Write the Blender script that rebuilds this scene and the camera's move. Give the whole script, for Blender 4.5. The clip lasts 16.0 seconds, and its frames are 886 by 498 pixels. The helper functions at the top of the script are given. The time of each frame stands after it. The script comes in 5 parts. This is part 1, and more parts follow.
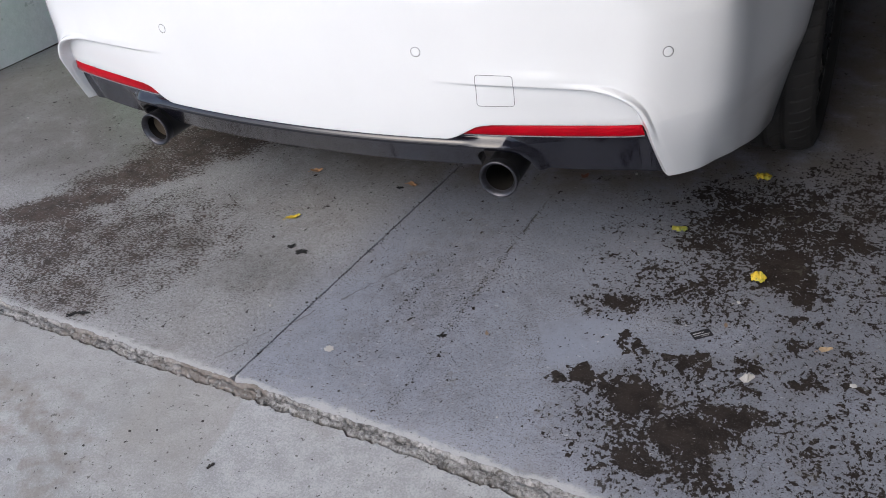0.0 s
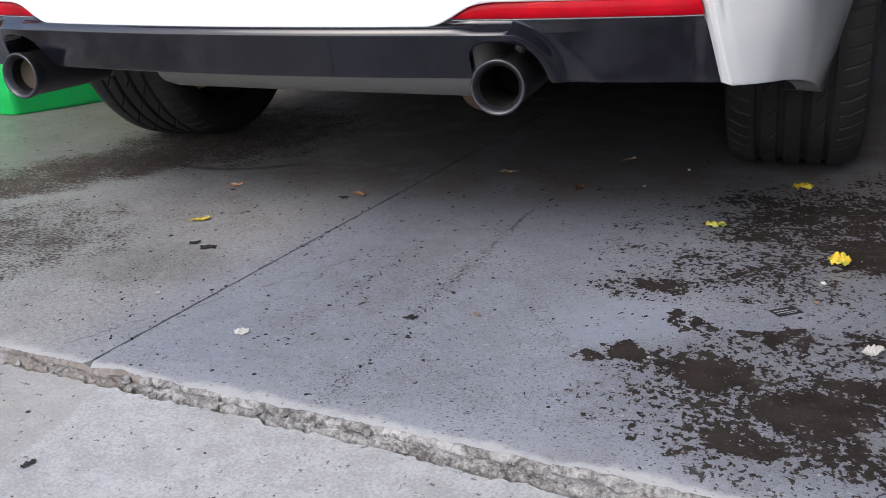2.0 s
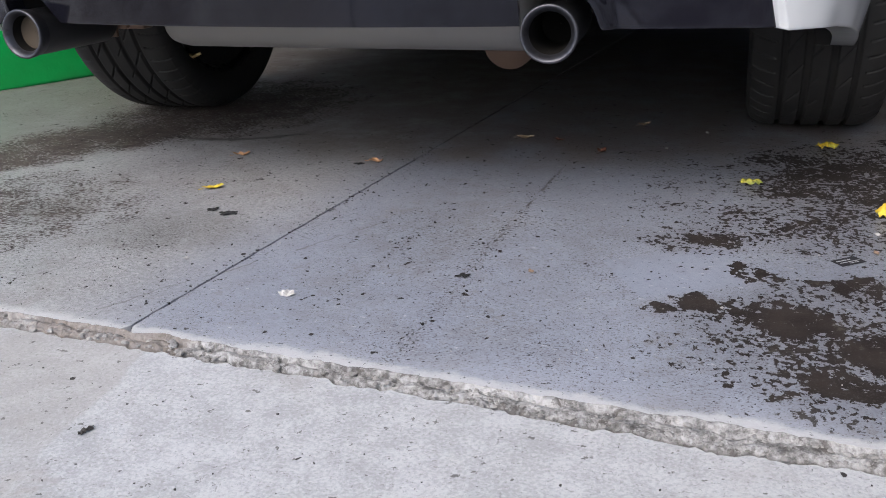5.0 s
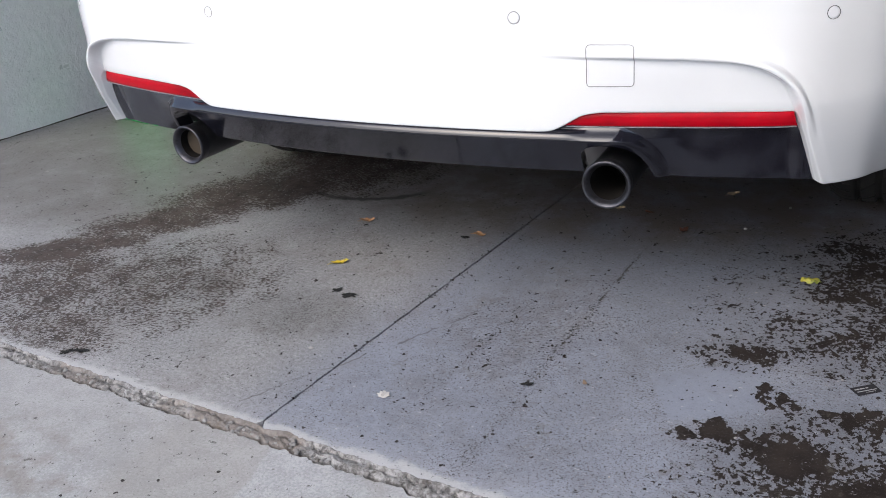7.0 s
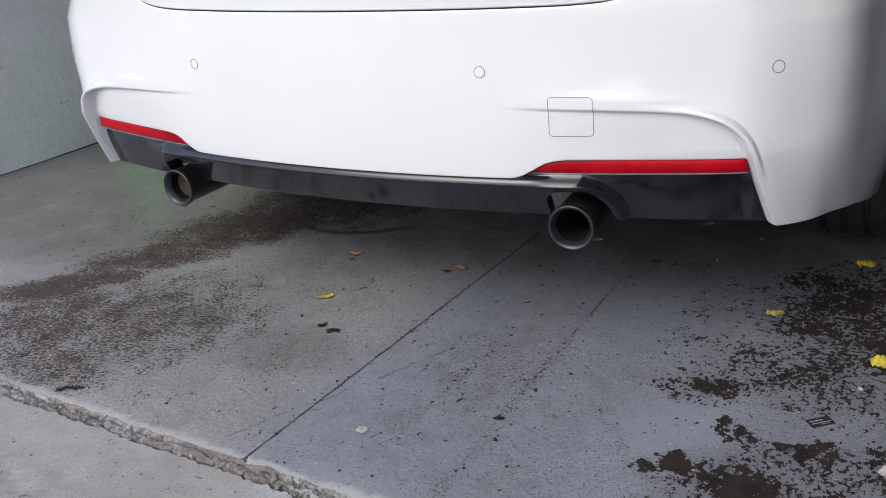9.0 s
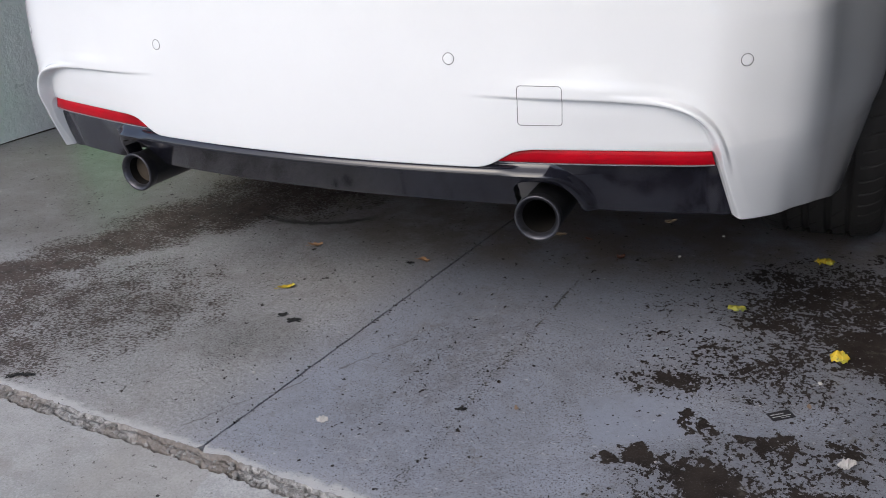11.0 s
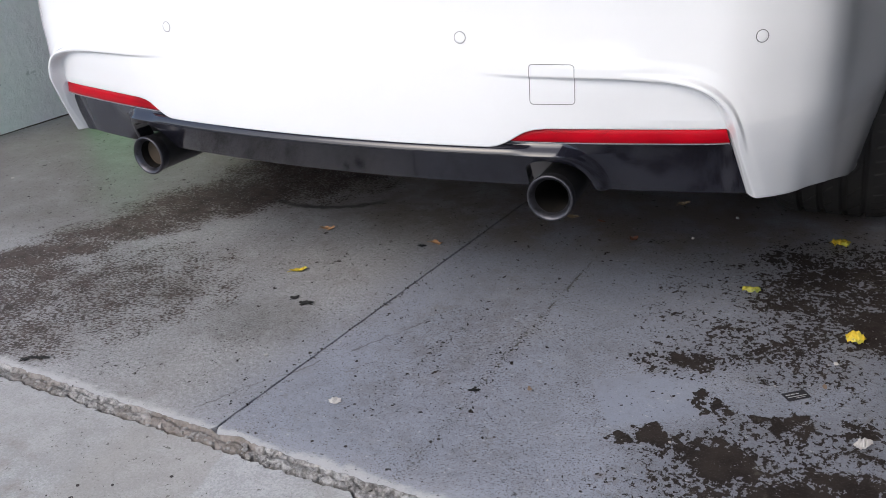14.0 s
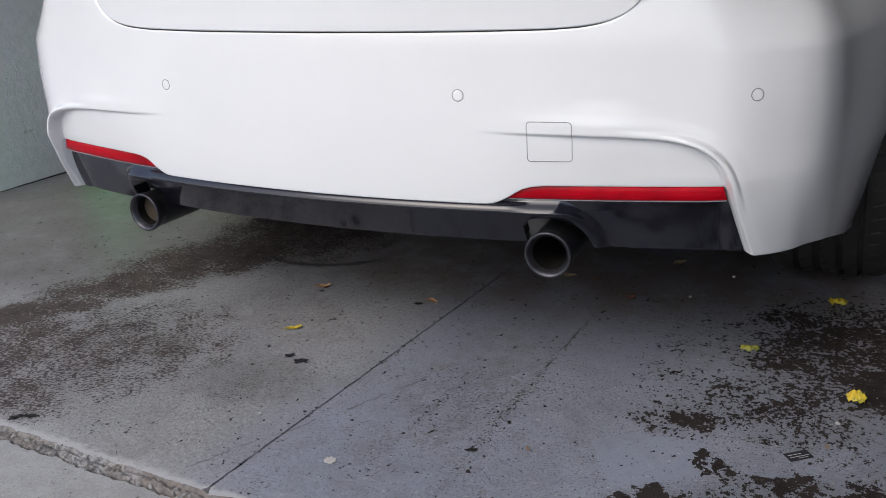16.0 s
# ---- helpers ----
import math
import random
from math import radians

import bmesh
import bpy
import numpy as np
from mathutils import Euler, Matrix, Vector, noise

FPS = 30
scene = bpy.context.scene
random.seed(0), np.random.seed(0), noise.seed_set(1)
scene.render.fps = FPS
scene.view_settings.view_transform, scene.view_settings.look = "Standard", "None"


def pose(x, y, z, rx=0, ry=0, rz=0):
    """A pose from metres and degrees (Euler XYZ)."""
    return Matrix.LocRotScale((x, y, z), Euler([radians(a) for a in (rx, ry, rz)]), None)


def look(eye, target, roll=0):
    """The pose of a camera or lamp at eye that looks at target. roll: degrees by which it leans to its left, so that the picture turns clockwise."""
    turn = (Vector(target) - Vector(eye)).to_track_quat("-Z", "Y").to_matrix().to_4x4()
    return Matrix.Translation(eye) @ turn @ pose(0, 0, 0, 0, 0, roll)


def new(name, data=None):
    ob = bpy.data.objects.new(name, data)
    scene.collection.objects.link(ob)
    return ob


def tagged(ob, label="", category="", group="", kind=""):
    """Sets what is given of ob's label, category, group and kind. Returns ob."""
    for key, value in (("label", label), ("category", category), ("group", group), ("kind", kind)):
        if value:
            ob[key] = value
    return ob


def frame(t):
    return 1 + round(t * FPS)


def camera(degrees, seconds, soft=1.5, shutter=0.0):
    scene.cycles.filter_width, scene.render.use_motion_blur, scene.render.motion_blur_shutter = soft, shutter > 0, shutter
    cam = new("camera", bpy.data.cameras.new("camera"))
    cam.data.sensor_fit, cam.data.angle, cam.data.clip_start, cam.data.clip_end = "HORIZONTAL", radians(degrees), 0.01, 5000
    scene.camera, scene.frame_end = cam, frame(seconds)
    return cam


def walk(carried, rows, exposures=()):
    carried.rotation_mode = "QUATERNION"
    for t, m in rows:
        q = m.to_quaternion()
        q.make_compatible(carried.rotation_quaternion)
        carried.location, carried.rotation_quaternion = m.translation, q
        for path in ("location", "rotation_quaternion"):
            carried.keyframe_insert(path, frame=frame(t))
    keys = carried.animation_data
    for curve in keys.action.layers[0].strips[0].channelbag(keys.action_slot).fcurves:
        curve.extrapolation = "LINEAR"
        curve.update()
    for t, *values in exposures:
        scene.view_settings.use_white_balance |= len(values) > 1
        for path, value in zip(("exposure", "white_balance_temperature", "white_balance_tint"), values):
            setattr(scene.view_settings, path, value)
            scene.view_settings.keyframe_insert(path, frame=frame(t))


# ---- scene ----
cam = camera(50.8, 16.0, soft=0.95)
PATH = [
    (0, (1.086, -1.585, 1.22), (0.289, -0.127, 0.107), -6.5),
    (0.5, (1.062, -1.592, 1.202), (0.265, -0.122, 0.105), -6.7),
    (0.7, (1.04, -1.586, 1.175), (0.317, -0.231, 0.236), -6.5),
    (1, (0.989, -1.527, 1.073), (0.214, 0.039, 0.099), -5.6),
    (1.2, (0.949, -1.459, 0.941), (0.249, 0.015, 0.182), -4.8),
    (1.4, (0.906, -1.413, 0.771), (0.222, 0.096, 0.066), -4.1),
    (1.5, (0.89, -1.396, 0.692), (0.132, 0.289, -0.074), -3.9),
    (1.6, (0.868, -1.391, 0.628), (0.198, 0.14, -0.042), -3.3),
    (1.7, (0.859, -1.391, 0.58), (0.191, 0.15, -0.068), -3),
    (2, (0.833, -1.383, 0.531), (0.143, 0.371, -0.14), -1.9),
    (2.2, (0.778, -1.38, 0.494), (0.212, 0.232, -0.071), -1.1),
    (2.5, (0.726, -1.373, 0.468), (0.13, 0.419, -0.189), -0.7),
    (3, (0.681, -1.379, 0.459), (0.1, 0.423, -0.184), -0.9),
    (3.5, (0.671, -1.388, 0.444), (0.115, 0.432, -0.171), -0.9),
    (3.7, (0.669, -1.388, 0.438), (0.125, 0.436, -0.176), -1),
    (5.8, (0.73, -1.405, 0.56), (-0.013, 0.29, -0.198), -4),
    (5.9, (0.741, -1.412, 0.589), (0.031, 0.093, -0.098), -4.5),
    (6, (0.765, -1.422, 0.622), (-0.055, 0.225, -0.162), -4.4),
    (6.1, (0.788, -1.432, 0.649), (0.045, 0.017, -0.117), -3.5),
    (6.2, (0.806, -1.44, 0.681), (0.054, -0.019, -0.131), -3.4),
    (6.3, (0.82, -1.452, 0.704), (0.053, -0.033, -0.095), -3.3),
    (6.5, (0.84, -1.469, 0.756), (-0.012, 0.105, -0.136), -3.5),
    (6.7, (0.854, -1.475, 0.783), (0.072, -0.044, 0.02), -3.8),
    (7, (0.87, -1.475, 0.82), (-0.016, 0.129, 0.019), -4.3),
    (7.5, (0.891, -1.478, 0.84), (0.014, 0.155, 0.089), -4.3),
    (8, (0.933, -1.485, 0.858), (0.035, 0.137, 0.108), -4.8),
    (8.5, (0.959, -1.488, 0.874), (0.042, 0.112, 0.1), -5.5),
    (9, (0.949, -1.492, 0.89), (0.046, 0.115, 0.116), -5.1),
    (9.5, (0.94, -1.493, 0.884), (0.094, 0.145, 0.11), -3.6),
    (12, (0.934, -1.487, 0.86), (0.111, 0.16, 0.078), -3),
    (12.5, (0.935, -1.487, 0.858), (0.102, 0.149, 0.064), -3.3),
    (13, (0.934, -1.487, 0.857), (0.094, 0.14, 0.052), -3.5),
    (13.5, (0.934, -1.49, 0.854), (0.093, 0.135, 0.045), -3.6),
    (14, (0.932, -1.489, 0.852), (0.088, 0.138, 0.05), -3.6),
    (14.5, (0.93, -1.488, 0.851), (0.084, 0.152, 0.079), -3.5),
    (14.7, (0.93, -1.492, 0.842), (0.165, 0.004, 0.197), -3.4),
    (15, (0.93, -1.488, 0.851), (0.078, 0.184, 0.159), -3.3),
    (15.5, (0.926, -1.488, 0.849), (0.077, 0.194, 0.179), -3.2),
    (16, (0.924, -1.488, 0.843), (0.078, 0.19, 0.162), -3.2),
]
EXPOSURES = [(0.0, 0.75, 6250, 10), (0.5, 0.8, 6250, 10), (0.7, 0.85, 6250, 10), (1.0, 0.72, 6250, 10), (1.5, 0.83, 6250, 10), (1.8, 1.1, 6250, 10), (2.0, 1.22, 6250, 10), (3.5, 1.3, 6250, 10), (5.8, 1.42, 6250, 10), (6.1, 1.3, 6250, 10), (6.5, 1.08, 6250, 10), (7.0, 1.02, 6250, 10), (7.5, 0.82, 6250, 10), (8.0, 0.7, 6250, 10), (9.0, 0.68, 6250, 10), (12.5, 0.71, 6250, 10), (13.5, 0.82, 6250, 10), (14.4, 0.9, 6250, 10), (14.8, 0.75, 6250, 10), (15.2, 0.64, 6250, 10), (16.0, 0.52, 6250, 10)]
walk(cam, [(t, look(eye, target, roll)) for t, eye, target, roll in PATH], EXPOSURES)

# ---- world, sun and exposure ----
world = bpy.data.worlds.new("overcast_sky")
scene.world = world
world.use_nodes = True
wn = world.node_tree
sky = wn.nodes.new("ShaderNodeTexSky")
sky.sky_type, sky.sun_disc = "NISHITA", False
sky.sun_elevation, sky.sun_rotation = radians(44), radians(197)
sky.air_density, sky.dust_density, sky.ozone_density = 1.0, 3.2, 1.0
wn.links.new(sky.outputs[0], wn.nodes["Background"].inputs[0])
wn.nodes["Background"].inputs[1].default_value = 0.15
sun = new("sun", bpy.data.lights.new("sun", "SUN"))
sun.data.energy, sun.data.angle, sun.data.color = 0.55, radians(42), (1.0, 0.98, 0.96)
sun.matrix_world = look((-2.5, -8.0, 8.1), (0, 0, 0))


# ---- node shorthand ----
class Val:
    """A value inside a node tree, with arithmetic."""

    def __init__(self, tree, socket):
        self.tree, self.socket = tree, socket

    def op(self, kind, *others, clamp=False):
        node = self.tree.nodes.new("ShaderNodeMath")
        node.operation, node.use_clamp = kind, clamp
        for n, other in enumerate((self, *others)):
            put(self.tree, node.inputs[n], other)
        return Val(self.tree, node.outputs[0])

    def __add__(self, o): return self.op("ADD", o)
    def __radd__(self, o): return self.op("ADD", o)
    def __sub__(self, o): return self.op("SUBTRACT", o)
    def __rsub__(self, o): return (self * -1.0) + o
    def __mul__(self, o): return self.op("MULTIPLY", o)
    def __rmul__(self, o): return self.op("MULTIPLY", o)
    def __truediv__(self, o): return self.op("DIVIDE", o)
    def clip(self): return self.op("ADD", 0.0, clamp=True)
    def top(self, o): return self.op("MAXIMUM", o)
    def low(self, o): return self.op("MINIMUM", o)
    def size(self): return self.op("ABSOLUTE")

    def ramp(self, a, b):
        """0 at a, 1 at b, smooth between."""
        node = self.tree.nodes.new("ShaderNodeMapRange")
        node.interpolation_type = "SMOOTHSTEP"
        flip = a > b
        for n, v in ((0, self), (1, b if flip else a), (2, a if flip else b), (3, 1.0 if flip else 0.0), (4, 0.0 if flip else 1.0)):
            put(self.tree, node.inputs[n], v)
        return Val(self.tree, node.outputs[0])


def put(tree, socket, value):
    if isinstance(value, Val):
        tree.links.new(value.socket, socket)
    elif isinstance(value, tuple) and len(value) == 3 and socket.type == "RGBA":
        socket.default_value = (*value, 1.0)
    else:
        socket.default_value = value


class Mat:
    """A node material under construction."""

    def __init__(self, name):
        self.mat = bpy.data.materials.new(name)
        self.mat.use_nodes = True
        self.tree = self.mat.node_tree
        self.bsdf = self.tree.nodes["Principled BSDF"]
        self.coords = self.tree.nodes.new("ShaderNodeTexCoord").outputs["Object"]

    def xyz(self):
        node = self.tree.nodes.new("ShaderNodeSeparateXYZ")
        self.tree.links.new(self.coords, node.inputs[0])
        return [Val(self.tree, s) for s in node.outputs]

    def vec(self, x, y, z=0.0):
        node = self.tree.nodes.new("ShaderNodeCombineXYZ")
        for n, v in enumerate((x, y, z)):
            put(self.tree, node.inputs[n], v)
        return node.outputs[0]

    def noise(self, scale, detail=4.0, rough=0.55, vec=None, distort=0.0):
        node = self.tree.nodes.new("ShaderNodeTexNoise")
        self.tree.links.new(vec or self.coords, node.inputs["Vector"])
        for k, v in (("Scale", scale), ("Detail", detail), ("Roughness", rough), ("Distortion", distort)):
            node.inputs[k].default_value = v
        return Val(self.tree, node.outputs["Fac"])

    def cells(self, scale, feature="F1", vec=None, rand=1.0):
        node = self.tree.nodes.new("ShaderNodeTexVoronoi")
        node.feature = feature
        self.tree.links.new(vec or self.coords, node.inputs["Vector"])
        node.inputs["Scale"].default_value, node.inputs["Randomness"].default_value = scale, rand
        return Val(self.tree, node.outputs["Distance"])

    def random(self):
        return Val(self.tree, self.tree.nodes.new("ShaderNodeObjectInfo").outputs["Random"])

    def mix(self, fac, a, b):
        node = self.tree.nodes.new("ShaderNodeMix")
        node.data_type = "RGBA"
        put(self.tree, node.inputs["Factor"], fac)
        put(self.tree, node.inputs[6], a)
        put(self.tree, node.inputs[7], b)
        return Val(self.tree, node.outputs[2])

    def done(self, colour, rough=0.5, metal=0.0, height=None, bump=1.0, distance=0.01, **more):
        put(self.tree, self.bsdf.inputs["Base Color"], colour)
        put(self.tree, self.bsdf.inputs["Roughness"], rough)
        put(self.tree, self.bsdf.inputs["Metallic"], metal)
        for key, value in more.items():
            put(self.tree, self.bsdf.inputs[key.replace("_", " ")], value)
        if height is not None:
            node = self.tree.nodes.new("ShaderNodeBump")
            node.inputs["Strength"].default_value, node.inputs["Distance"].default_value = bump, distance
            put(self.tree, node.inputs["Height"], height)
            self.tree.links.new(node.outputs[0], self.bsdf.inputs["Normal"])
        return self.mat


def plain(name, colour, rough=0.5, metal=0.0, vary=0.15, grain=60.0, bump=0.1, **more):
    m = Mat(name)
    n = m.noise(grain, 5.0)
    big = m.noise(grain * 0.08, 3.0)
    f = (n * 0.6 + big * 0.4 - 0.5) * (2.0 * vary) + 0.5
    dark = tuple(c * (1 - vary) for c in colour)
    light = tuple(min(1.0, c * (1 + vary)) for c in colour)
    return m.done(m.mix(f.clip(), dark, light), (n - 0.5) * 0.12 + rough, metal, n, bump, 0.002, **more)


# ---- materials ----
def blob(x, y, cx, cy, rx, ry, turn=0.0):
    """1 in the middle of an ellipse on the floor, 0 at its edge and beyond."""
    c, s = math.cos(radians(turn)), math.sin(radians(turn))
    u = ((x - cx) * c + (y - cy) * s) * (1.0 / rx)
    v = ((y - cy) * c - (x - cx) * s) * (1.0 / ry)
    return (1.0 - (u * u + v * v)).clip()


def most(values):
    out = values[0]
    for v in values[1:]:
        out = out.top(v)
    return out


def floor_material():
    """Grey-painted concrete, flaked down to dark bare concrete where tyres stood."""
    m = Mat("painted_concrete_floor")
    x, y, z = m.xyz()
    warp = (m.noise(9.0, 3.0) - 0.5) * 0.10
    wx, wy = x + warp, y + (m.noise(7.0, 3.0) - 0.5) * 0.10
    tx, ty = x + (m.noise(26.0, 3.0) - 0.5) * 0.055, y + (m.noise(29.0, 3.0) - 0.5) * 0.055
    # where the paint is gone altogether
    solid = most([
        blob(wx, wy, 0.965, 0.155, 0.075, 0.085, 20) * 1.0,
        blob(wx, wy, 1.010, 0.090, 0.055, 0.080) * 0.9,
        blob(wx, wy, 0.765, 0.195, 0.075, 0.050, 15) * 0.5,
        blob(wx, wy, 0.826, 0.365, 0.075, 0.070) * 0.62,
        blob(wx, wy, 0.965, 0.420, 0.100, 0.070) * 0.5,
        blob(wx, wy, 0.724, 0.445, 0.045, 0.075) * 0.6,
        blob(wx, wy, 1.066, 0.325, 0.060, 0.070) * 0.55,
        blob(tx, ty, 0.650, -0.060, 0.055, 0.030) * 1.0,
        blob(tx, ty, 0.712, -0.182, 0.062, 0.036, -35) * 1.3,
        blob(tx, ty, 0.655, -0.292, 0.046, 0.040) * 1.4,
        blob(tx, ty, 0.608, -0.321, 0.022, 0.017, 10) * 1.2,
    ])
    solid = solid.top(most([
        blob(tx, ty, 0.735, -0.318, 0.105, 0.060, -18) * 0.95,
        blob(wx, wy, 0.885, -0.400, 0.085, 0.065, 10) * 1.05,
        blob(wx, wy, 0.942, -0.320, 0.062, 0.048, 15) * 1.05,
        blob(wx, wy, 0.804, -0.470, 0.060, 0.030, -20) * 0.75,
        blob(wx, wy, 0.828, -0.186, 0.060, 0.036, -15) * 0.75,
        blob(tx, ty, 0.938, -0.178, 0.042, 0.030, -30) * 1.15,
        blob(tx, ty, 1.040, -0.197, 0.048, 0.022, 10) * 0.9,
        blob(tx, ty, 1.125, -0.178, 0.030, 0.016) * 0.9,
        blob(tx, ty, 1.008, -0.084, 0.030, 0.022) * 0.9,
        blob(tx, ty, 1.000, -0.004, 0.058, 0.020, 8) * 0.95,
        blob(wx, wy, 0.930, -0.490, 0.070, 0.045) * 0.6,
    ]))
    # where it flakes in scattered islands
    loose = most([
        blob(wx, wy, 0.920, 0.290, 0.320, 0.340) * 1.20,
        blob(wx, wy, 0.790, 0.030, 0.240, 0.150) * 0.95,
        blob(wx, wy, 0.650, -0.060, 0.120, 0.080) * 0.85,
        blob(wx, wy, 0.830, -0.390, 0.240, 0.190, -10) * 1.10,
        blob(wx, wy, 0.860, -0.235, 0.170, 0.080) * 0.85,
        blob(wx, wy, 1.090, -0.130, 0.280, 0.240) * 0.62,
        blob(wx, wy, 1.180, 0.200, 0.260, 0.420) * 0.70,
        blob(wx, wy, 1.150, -0.360, 0.300, 0.200) * 0.72,
        blob(wx, wy, 1.150, 0.500, 0.300, 0.300) * 1.00,
        blob(wx, wy, 0.640, 0.180, 0.180, 0.280) * 0.35,
    ])
    left = most([
        blob(wx, wy, -0.890, -0.115, 0.230, 0.095, 42) * 1.30,
        blob(wx, wy, -0.780, 0.110, 0.280, 0.120, 48) * 1.10,
        blob(wx, wy, -0.670, 0.370, 0.300, 0.180, 40) * 1.20,
        blob(wx, wy, -0.560, 0.720, 0.330, 0.420, -10) * 1.05,
        blob(wx, wy, -0.750, -0.260, 0.240, 0.200, 20) * 0.78,
        blob(wx, wy, -0.610, -0.400, 0.210, 0.130, -15) * 0.62,
        blob(wx, wy, -0.560, -0.180, 0.330, 0.270, 20) * 0.52,
        blob(wx, wy, -0.385, -0.145, 0.060, 0.045) * 0.60,
    ])
    flakes = m.noise(47.0, 5.0, 0.58, m.vec(x * 1.12, y * 0.92), 0.15)
    fine = m.noise(165.0, 4.0, 0.62, m.vec(x * 0.56 + y * 0.46, y * 0.95 - x * 0.76))
    tiny = m.noise(118.0, 4.0, 0.62, m.vec(x * 1.10, y * 0.90))
    rag = (m.noise(150.0, 4.0, 0.62) - 0.5) * 0.34
    patch = (m.noise(15.0, 3.0, 0.55) - 0.5)
    chip = flakes + solid * 0.22 + loose * 0.130 + patch * 0.30 + rag
    small = tiny + loose * 0.200 + solid * 0.12 + patch * 0.34 + (flakes - 0.5) * 0.35
    bare_right = chip.ramp(0.686, 0.694).top(small.ramp(0.676, 0.686) * loose.ramp(0.02, 0.16))
    chip_left = fine + left.low(1.15) * 0.190 + patch * 0.34 + (flakes - 0.5) * 0.22
    bare_left = chip_left.ramp(0.578, 0.602) * left.ramp(0.0, 0.10)
    patchy = (m.noise(4.0, 4.0) - 0.5) * 0.16
    wob = (m.noise(14.0, 4.0, 0.7) - 0.5) * 0.02
    lane = ((x - 0.337 - (y + 0.53) * 0.045 + wob).size().ramp(0.020, 0.0) * y.ramp(0.32, 0.22)).top((x - 0.212 - (y + 0.30) * 0.10 + wob).size().ramp(0.016, 0.0) * y.ramp(0.06, -0.02) * 0.8)
    specks = (m.noise(125.0, 4.0, 0.65, m.vec(x * 0.9, y * 1.1)) + patchy + lane * 0.018).ramp(0.646, 0.655).top((m.noise(50.0, 5.0, 0.68) + patchy + lane * 0.040).ramp(0.682, 0.690))
    peppered = most([
        blob(wx, wy, -0.17, -0.20, 0.17, 0.13, 25) * 1.0,
        blob(wx, wy, -0.395, -0.147, 0.07, 0.05) * 1.0,
        blob(wx, wy, -0.50, -0.20, 0.42, 0.30, 30) * 0.75,
        blob(wx, wy, 0.24, -0.15, 0.12, 0.22, -10) * 0.55,
        blob(wx, wy, 0.50, -0.42, 0.30, 0.13, 10) * 0.30,
        blob(wx, wy, 0.53, -0.12, 0.14, 0.24) * 0.55,
    ])
    pits = (m.noise(230.0, 4.0, 0.65) + patchy * 0.8 + lane * 0.05 + peppered * 0.045).ramp(0.606, 0.622)
    pepper = (m.noise(300.0, 3.0, 0.6, m.vec(x * 0.75 + y * 0.35, y * 1.15 - x * 0.4), 0.3) + patchy * 0.55 + patch * 0.12 + peppered * 0.060).ramp(0.608, 0.628)
    worn = m.noise(2.3, 4.0, 0.6)
    side = (x - y * 0.1).ramp(0.12, -0.10)
    grit = m.noise(330.0, 4.0, 0.75)
    salt = (grit * 0.6 + m.noise(120.0, 3.0, 0.6) * 0.4).ramp(0.40, 0.60)
    paint = m.mix((worn * 0.78 + salt * 0.22).ramp(0.25, 0.75), (0.172, 0.185, 0.222), (0.266, 0.286, 0.340))
    dusty = m.mix((m.noise(6.0, 5.0) * 0.6 + salt * 0.4).ramp(0.22, 0.78), (0.200, 0.195, 0.189), (0.388, 0.384, 0.378))
    col = m.mix(side * 0.75 + m.noise(4.0, 4.0).ramp(0.55, 0.75) * 0.2, paint, dusty)
    # a repainted rectangle, and dirty shadows of old spills
    along = (x - 0.515) * 0.88 + (y + 0.175) * 0.48 + (m.noise(40.0, 3.0) - 0.5) * 0.006
    down = (x - 0.515) * 0.52 - (y + 0.175) * 0.85 + (m.noise(36.0, 3.0) - 0.5) * 0.006
    fresh = along.ramp(0.0, 0.006) * down.ramp(0.0, 0.006) * along.ramp(0.20, 0.17) * down.ramp(0.15, 0.13)
    col = m.mix(fresh * 0.45, col, (0.235, 0.258, 0.318))
    # brown dust under the car; its ellipse also paints in some of the shade
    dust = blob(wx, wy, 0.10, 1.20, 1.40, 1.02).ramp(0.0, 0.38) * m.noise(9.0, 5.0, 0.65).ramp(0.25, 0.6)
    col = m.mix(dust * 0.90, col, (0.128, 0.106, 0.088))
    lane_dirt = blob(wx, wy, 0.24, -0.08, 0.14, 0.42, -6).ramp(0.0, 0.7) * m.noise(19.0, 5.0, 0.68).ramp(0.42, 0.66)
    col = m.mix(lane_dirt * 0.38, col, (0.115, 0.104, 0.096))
    # dark film beside the right tyre: dirt, with the strong shade there painted in
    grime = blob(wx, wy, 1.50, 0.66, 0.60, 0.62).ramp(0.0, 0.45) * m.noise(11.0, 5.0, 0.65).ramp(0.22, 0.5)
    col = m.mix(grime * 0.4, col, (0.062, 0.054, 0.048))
    film3 = blob(wx, wy, -1.20, 0.55, 0.80, 0.70).ramp(0.0, 0.6) * m.noise(8.0, 5.0, 0.65).ramp(0.0, 0.62)
    col = m.mix(film3 * 0.78, col, (0.120, 0.112, 0.106))
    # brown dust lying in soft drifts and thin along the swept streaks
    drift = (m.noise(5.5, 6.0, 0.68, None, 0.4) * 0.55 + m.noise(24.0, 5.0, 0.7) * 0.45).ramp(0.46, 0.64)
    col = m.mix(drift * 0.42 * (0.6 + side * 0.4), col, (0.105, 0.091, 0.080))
    film2 = m.noise(13.0, 5.0, 0.7, m.vec(x * 0.8 + y * 0.5, y * 0.9 - x * 0.35)).ramp(0.54, 0.70)
    col = m.mix(film2 * 0.16, col, (0.33, 0.335, 0.345))
    spill = blob(wx, wy, -0.16, -0.20, 0.13, 0.11).ramp(0.0, 0.5) * 0.35 + blob(wx, wy, -0.40, -0.15, 0.07, 0.05).ramp(0, 0.6) * 0.5
